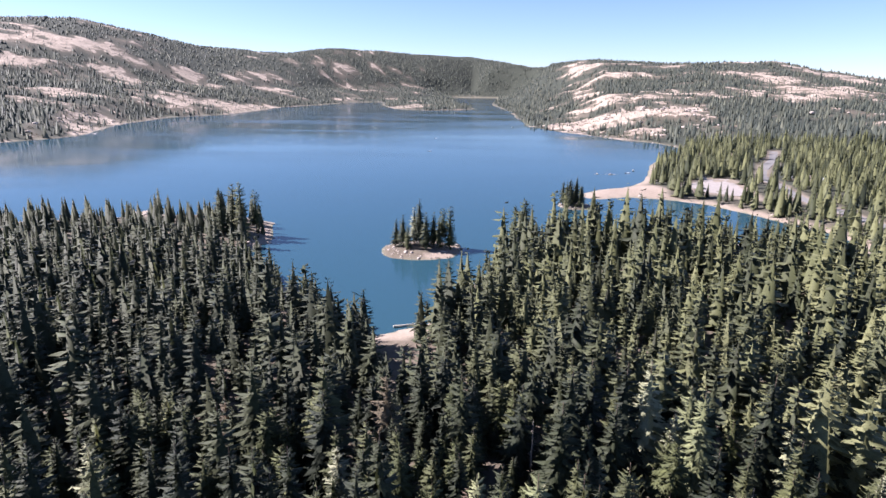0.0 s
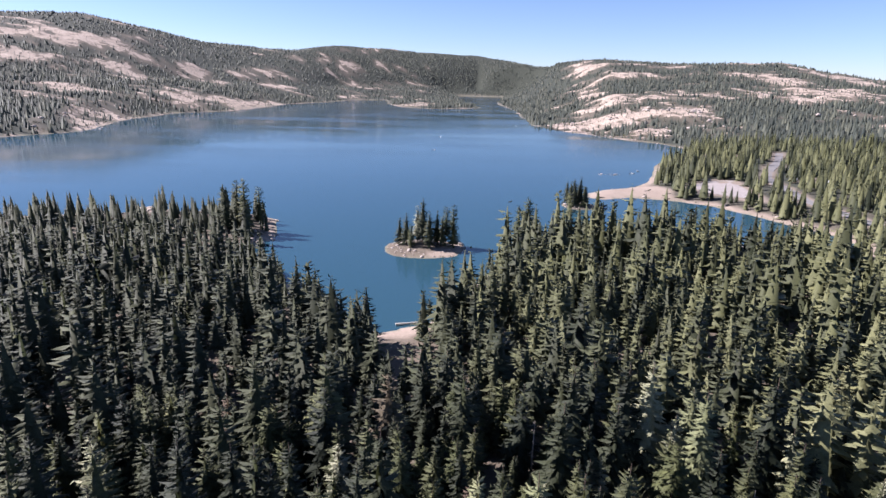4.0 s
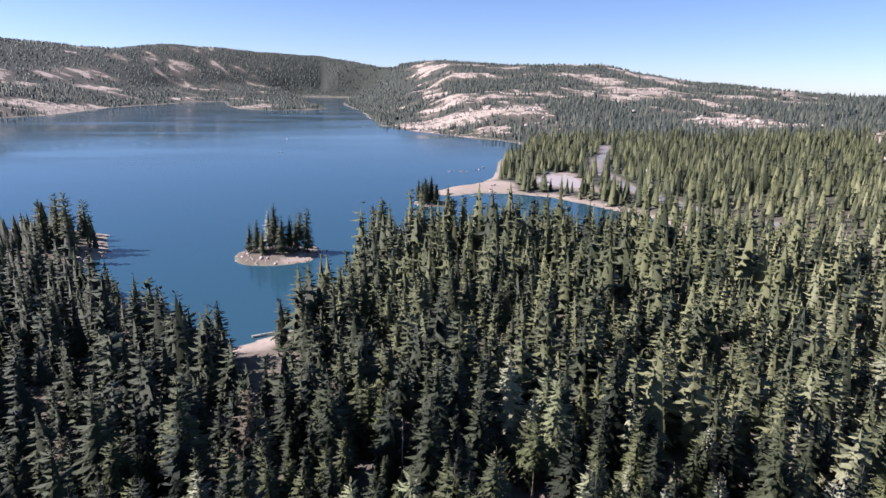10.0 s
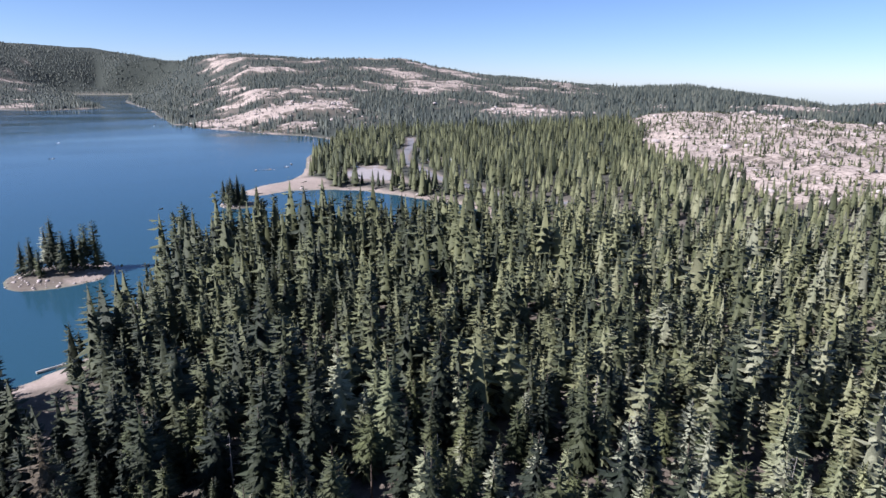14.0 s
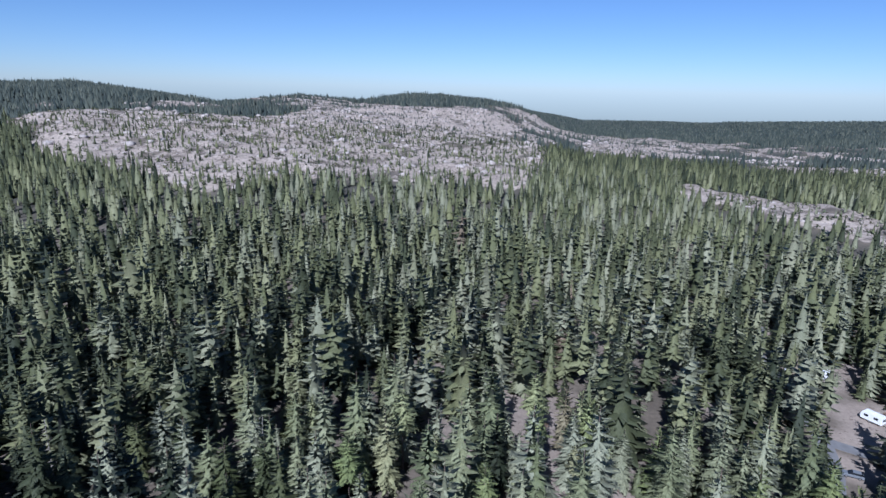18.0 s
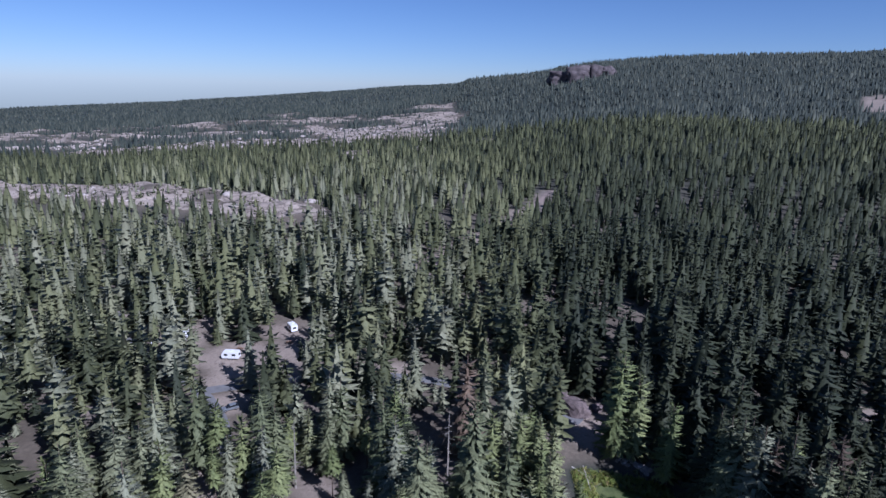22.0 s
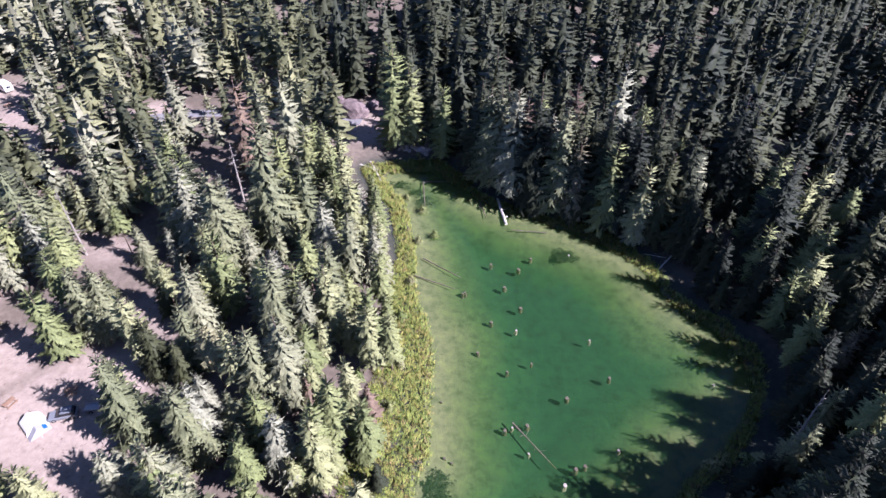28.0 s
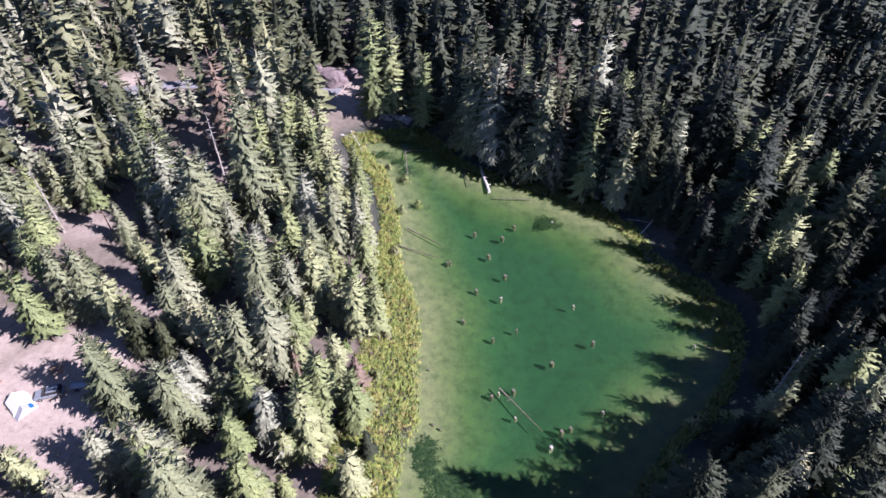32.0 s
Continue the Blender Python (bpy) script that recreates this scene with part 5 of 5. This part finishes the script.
# ---- sedge, willows, shrubs and loose rocks ----
def leafy_material(name, stops):
    return foliage_material(name, stops, True)


SEDGE = leafy_material("sedge_blades", [(0.0, (0.12, 0.17, 0.04)), (0.5, (0.20, 0.24, 0.055)), (0.8, (0.28, 0.27, 0.07)), (1.0, (0.28, 0.20, 0.09))])
SHRUB = leafy_material("manzanita_leaves", [(0.0, (0.045, 0.058, 0.03)), (0.6, (0.085, 0.095, 0.045)), (1.0, (0.125, 0.11, 0.06))])
WILLOW = foliage_material("willow_leaves", [(0.0, (0.11, 0.15, 0.045)), (0.6, (0.17, 0.20, 0.065)), (1.0, (0.21, 0.21, 0.10))], False)


def tuft(g, blades, spread, wide):
    v, f = [], []
    for k in range(blades):
        q, d = g.uniform(0, 6.283), g.uniform(0, spread)
        x, y, lean = d * math.cos(q), d * math.sin(q), g.uniform(0.1, 0.5)
        i0 = len(v)
        v += [(x - wide * math.sin(q), y + wide * math.cos(q), 0), (x + wide * math.sin(q), y - wide * math.cos(q), 0), (x + lean * math.cos(q), y + lean * math.sin(q), g.uniform(0.6, 1.0))]
        f.append((i0, i0 + 1, i0 + 2))
    return np.array(v), np.array(f)


def sedge_places():
    g = np.random.default_rng(15)
    x, y = g.uniform(-50, 70, 160000), g.uniform(-145, -15, 160000)
    d = shore(POND, x, y) + 1.2 * fbm(x, y, 9, 2, 7)
    east = (x > 8) & (y > -112)
    wide = np.where(east, 3.4 + 7.5 * step01(-y, 90, 48) + 2.0 * fbm(x, y, 14, 2, 71), 1.2 + 1.2 * fbm(x, y, 8, 2, 72))
    wide = np.where((x < 0) & (x > -18) & (y < -104), 3.4, wide)
    wide = np.where((x < -20) & (y < -78), 2.6 + 1.5 * fbm(x, y, 6, 2, 73), wide)
    wide = np.where((x > 22) & (y < -112), 4.0, wide)
    ok = (d > -0.5 - 0.5 * g.random(len(x))) & (d < wide)
    x, y = x[ok], y[ok]
    return np.stack([x, y, height(x, y) - 0.05], -1)


pl = sedge_places()
pl = pl[np.random.default_rng(2).permutation(len(pl))[:30000]]
g3 = np.random.default_rng(31)
plant("sedge", [tuft(g3, 7, 0.6, 0.10) for _ in range(4)], pl, g3.uniform(0.4, 1.1, len(pl)), SEDGE, "yellow-green sedge along the pond's edge", "grass", lift=4.0)


def shrub_arrays(g, leaves):
    v, f = [], []
    for k in range(leaves):
        q, w = g.uniform(0, 6.283), g.uniform(0.05, 1.5)
        rr = g.uniform(0.55, 1.0) * (0.8 + 0.3 * math.sin(3 * q + 1))
        c = np.array([rr * math.cos(q) * math.cos(w) * 0.6, rr * math.sin(q) * math.cos(w) * 0.6, 0.1 + rr * math.sin(w) * 0.9])
        a, b = g.normal(0, 1, 3), g.normal(0, 1, 3)
        a, b = a / np.linalg.norm(a) * 0.28 / (leaves / 12) ** 0.35, b / np.linalg.norm(b) * 0.28 / (leaves / 12) ** 0.35
        i0 = len(v)
        v += [tuple(c - a), tuple(c + b), tuple(c + a)]
        f.append((i0, i0 + 1, i0 + 2))
    return np.array(v), np.array(f)


def scrub(r0, r1, gap, seed, label, chance, name):
    x, y, luck = scatter(r0, r1, gap, -56, 150, seed)
    rock = rockiness(x, y)
    ok = (rock > 0.25) & (luck < chance) & (shore(LAKE, x, y) > 5)
    x, y = x[ok], y[ok]
    g = np.random.default_rng(seed)
    return plant(name, [shrub_arrays(g, 12) for _ in range(4)], np.stack([x, y, height(x, y) - 0.2], -1), g.uniform(1.2, 4.2, len(x)), SHRUB, label, "shrub", wide=1.4)


scrub(430, 1150, 9.5, 91, "low dark manzanita scrub in the granite's clefts", 0.62, "granite_scrub")
scrub(1150, 2300, 19, 92, "scattered dark scrub on far granite slopes", 0.7, "hillside_scrub")


def meadow():
    """The green brushy clearing below the peak."""
    x, y, luck = scatter(1200, 1900, 9.5, 188, 203, 95)
    fb, fr, wb, wr, _ = FAR_BARE[2]
    ok = (np.hypot((bearing(x, y) - fb) / wb, (np.hypot(x, y) - fr) / wr) + 0.35 * fbm(x, y, 60, 3, 51) < 1.0) & (luck < 0.9)
    x, y = x[ok], y[ok]
    g = np.random.default_rng(95)
    grass = leafy_material("mountain_brush_leaves", [(0.0, (0.055, 0.080, 0.022)), (0.6, (0.085, 0.115, 0.030)), (1.0, (0.12, 0.13, 0.05))])
    plant("meadow_brush", [shrub_arrays(g, 14) for _ in range(3)], np.stack([x, y, height(x, y) - 0.8], -1), g.uniform(2.0, 4.0, len(x)), grass, "bright green brush covering a mountain clearing", "shrub", wide=3.2, lift=1.5)


meadow()


def willow(x, y, size, first=None):
    g = np.random.default_rng(int(abs(x * 13 + y * 7)))
    top = tagged(empty("willow_bush", x, y, ground_z(x, y) - 0.1, float(g.uniform(0, 360))), "rounded grey-green willow bush on the damp bank", "bush", "willows round the pond")
    pv, pf = shrub_arrays(g, 420)
    pv = pv * size
    pf, pn = outward(pv, pf, 24, 0.7)
    me = raw_mesh("crown", pv, pf, WILLOW)
    set_normals(me, pn)
    part("crown", me, None, top)
    for k in range(3):
        t = g.uniform(0, 6.28)
        part("stem", add_tube(bmesh.new(), (0, 0, 0), (0.25 * size * math.cos(t), 0.25 * size * math.sin(t), 0.6 * size), 0.06, 0.03, 5), BARK, top)


for wx, wy, ws in ((-31, -56, 4.2), (-36, -58, 3.4), (-27, -49, 3.2), (26, -100, 2.4), (31, -108, 2.6), (29, -97, 2.2), (36, -112, 2.0), (34, -126, 2.2), (30, -127, 1.8),
                   (27, -84, 2.4), (26, -74, 2.6), (23, -63, 2.4), (22, -54, 2.2), (38, -129, 1.7), (24, -48, 2.6), (-36, -80, 2.6), (-34, -92, 2.2), (30, -68, 3.0), (29, -58, 3.0)):
    willow(wx, wy, ws)


def rocks(name, spots, label, seed):
    """Loose granite blocks, joined."""
    g = np.random.default_rng(seed)
    protos = []
    for k in range(5):
        bm = boulder(200 + k + seed, 1.0, g.uniform(0.6, 0.95), g.uniform(0.45, 0.7), 1, 0.3)
        bmesh.ops.triangulate(bm, faces=bm.faces)
        bm.verts.index_update()
        protos.append((np.array([v.co[:] for v in bm.verts]), np.array([[v.index for v in f.verts] for f in bm.faces])))
        bm.free()
    vs, fs, off = [], [], 0
    for k in range(5):
        mine = spots[k::5]
        pv, pf = protos[k]
        q = g.uniform(0, 6.283, len(mine))[:, None]
        sc = mine[:, 3:4]
        x, y = (pv[:, 0] * np.cos(q) - pv[:, 1] * np.sin(q)) * sc + mine[:, 0:1], (pv[:, 0] * np.sin(q) + pv[:, 1] * np.cos(q)) * sc + mine[:, 1:2]
        vs.append(np.stack([x, y, pv[:, 2] * sc + mine[:, 2:3]], -1).reshape(-1, 3))
        fs.append((pf[None] + (off + np.arange(len(mine)) * len(pv))[:, None, None]).reshape(-1, 3))
        off += len(mine) * len(pv)
    return tagged(new(name, raw_mesh(name, np.vstack(vs), np.vstack(fs), GRANITE)), label, "rocks", kind="stuff")


def rock_spots():
    g = np.random.default_rng(44)
    x, y, luck = scatter(430, 1500, 15, -56, 150, 93)
    ok = (rockiness(x, y) > 0.5) & (luck < 0.32)
    a = np.stack([x[ok], y[ok], height(x[ok], y[ok]), g.gamma(2.0, 1.3, ok.sum()).clip(0.8, 6)], -1)
    x, y, luck = scatter(200, 2400, 9, -40, 40, 94)
    d = shore(LAKE, x, y)
    ok = (d > -1.5) & (d < 7) & (luck < np.where(np.hypot(x, y) > 900, 0.5, 0.25))
    b = np.stack([x[ok], y[ok], height(x[ok], y[ok]), g.gamma(2.0, 0.5, ok.sum()).clip(0.4, 4)], -1)
    rows = [a, b]
    for cx, cy, rx, ry, n, big in ((-13, 325, 22, 19, 110, 1.0), (101, 456, 14, 13, 50, 0.8), (166, 630, 13, 4, 40, 0.7), (-207, 410, 10, 7, 50, 1.6), (-108, 338, 12, 14, 50, 1.4)):
        q, u = g.uniform(0, 6.283, n), g.uniform(0.55, 1.05, n)
        px, py = cx + rx * u * np.cos(q), cy + ry * u * np.sin(q)
        rows.append(np.stack([px, py, height(px, py), g.gamma(2.0, 0.3, n).clip(0.3, 2.2) * big], -1))
    return np.vstack(rows)


rocks("granite_rocks", rock_spots(), "pale granite blocks on shores, islets and bare slopes", 3)


def snag(x, y, tall, k):
    """A dead grey tree with bare limbs."""
    g = random.Random(k)
    top = tagged(empty("dead_tree", x, y, ground_z(x, y) - 0.1, g.uniform(0, 360)), "bare grey dead conifer with broken limbs", "tree", "dead trees")
    part("trunk", add_tube(bmesh.new(), (0, 0, 0), (g.uniform(-0.6, 0.6), g.uniform(-0.6, 0.6), tall), 0.28, 0.04, 8, 0.08, k, 5), DEADWOOD, top)
    for q in range(26):
        z, t = tall * g.uniform(0.25, 0.97), g.uniform(0, 6.28)
        ln = (1 - z / tall) * 2.6 + 0.5
        part("limb", add_tube(bmesh.new(), (0, 0, z), (math.cos(t) * ln, math.sin(t) * ln, z - 0.25 * ln), 0.05, 0.015, 4), DEADWOOD, top)


for k, (sx, sy, st) in enumerate(((20, 118, 17), (58, 96, 16), (112, 52, 18), (128, 14, 15), (-42, -62, 16), (96, -74, 17), (70, -96, 18), (-12, 130, 16), (104, 96, 17), (118, -22, 15), (-48, -84, 14))):
    snag(sx, sy, st, k)


# ---- the dark cliff on the south ridge ----
cliff = tagged(empty("rock_outcrop", 0, 0, 0), "dark broken cliff on the wooded ridge", "cliff")
for k, (fb, fr, sx, sy, sz) in enumerate(((153.4, 1900, 42, 26, 26), (154.8, 1890, 50, 30, 32), (156.2, 1910, 42, 26, 26), (157.2, 1920, 30, 22, 18))):
    fx, fy = fr * math.sin(radians(fb)), fr * math.cos(radians(fb))
    ob = part("rock_face", boulder(300 + k, sx, sy, sz, 4, 0.4), CLIFF_ROCK, cliff)
    ob.matrix_basis = pose(fx, fy, ground_z(fx, fy) + 0.1 * sz, 0, 0, 30 + 20 * k)


# ---- dark weed in the pond, and litter on the bare ground ----
WEED = leafy_material("pond_weed", [(0.0, (0.012, 0.022, 0.012)), (1.0, (0.03, 0.045, 0.02))])
g5 = np.random.default_rng(44)
spots = []
for wx, wy, wr, n in ((-3.5, -101, 2.2, 260), (11, -43, 3.0, 260), (6, -38, 3.6, 260), (9.5, -40, 2.2, 120), (1.5, -36.5, 1.8, 100), (-2.2, -99.6, 1.3, 80), (31, -112, 3.0, 120), (34.5, -115, 2.0, 90), (39, -117, 2.6, 120)):
    a = g5.uniform(0, 6.283, n)
    d = wr * np.sqrt(g5.random(n)) * (0.72 + 0.22 * np.sin(2 * a + wx) + 0.18 * np.sin(5 * a + wy))
    spots.append(np.stack([wx + d * np.cos(a) * 1.3, wy + d * np.sin(a), np.full(n, W - 0.16)], -1))
spots = np.vstack(spots)
plant("pond_weed", [tuft(g5, 6, 0.8, 0.22) for _ in range(3)], spots, g5.uniform(0.12, 0.2, len(spots)), WEED, "dark drowned weed in patches under the pond's surface", "water plants", wide=3.0, lift=4.0)


def litter():
    """Fallen branches and cones lying on the open ground."""
    x, y = g5.uniform(30, 215, 5000), g5.uniform(-150, 20, 5000)
    ok = (shore(POND, x, y) > 8) & (line_far(CAMP_ROAD, x, y) > 3) & (np.hypot(x - 75, y + 38) > 3.5)
    x, y = x[ok], y[ok]
    protos = []
    for k in range(5):
        v, f = [], []
        for q in range(3):
            a, l, ox, oy, w = g5.uniform(0, 6.283), g5.uniform(0.3, 1.0), g5.uniform(-0.4, 0.4), g5.uniform(-0.4, 0.4), g5.uniform(0.03, 0.07)
            c, s, i0 = math.cos(a), math.sin(a), len(v)
            v += [(ox - l * c + w * s, oy - l * s - w * c, 0), (ox - l * c - w * s, oy - l * s + w * c, 0), (ox - l * c, oy - l * s, 2 * w), (ox + l * c, oy + l * s, g5.uniform(0.02, 0.2))]
            f += [(i0, i0 + 1, i0 + 3), (i0 + 1, i0 + 2, i0 + 3), (i0 + 2, i0, i0 + 3)]
        protos.append((np.array(v), np.array(f)))
    plant("fallen_branches", protos, np.stack([x, y, height(x, y) + 0.02], -1), g5.uniform(0.2, 0.75, len(x)), BARK, "broken branches and bark scattered over the sandy ground", "litter", lift=2.0)


litter()
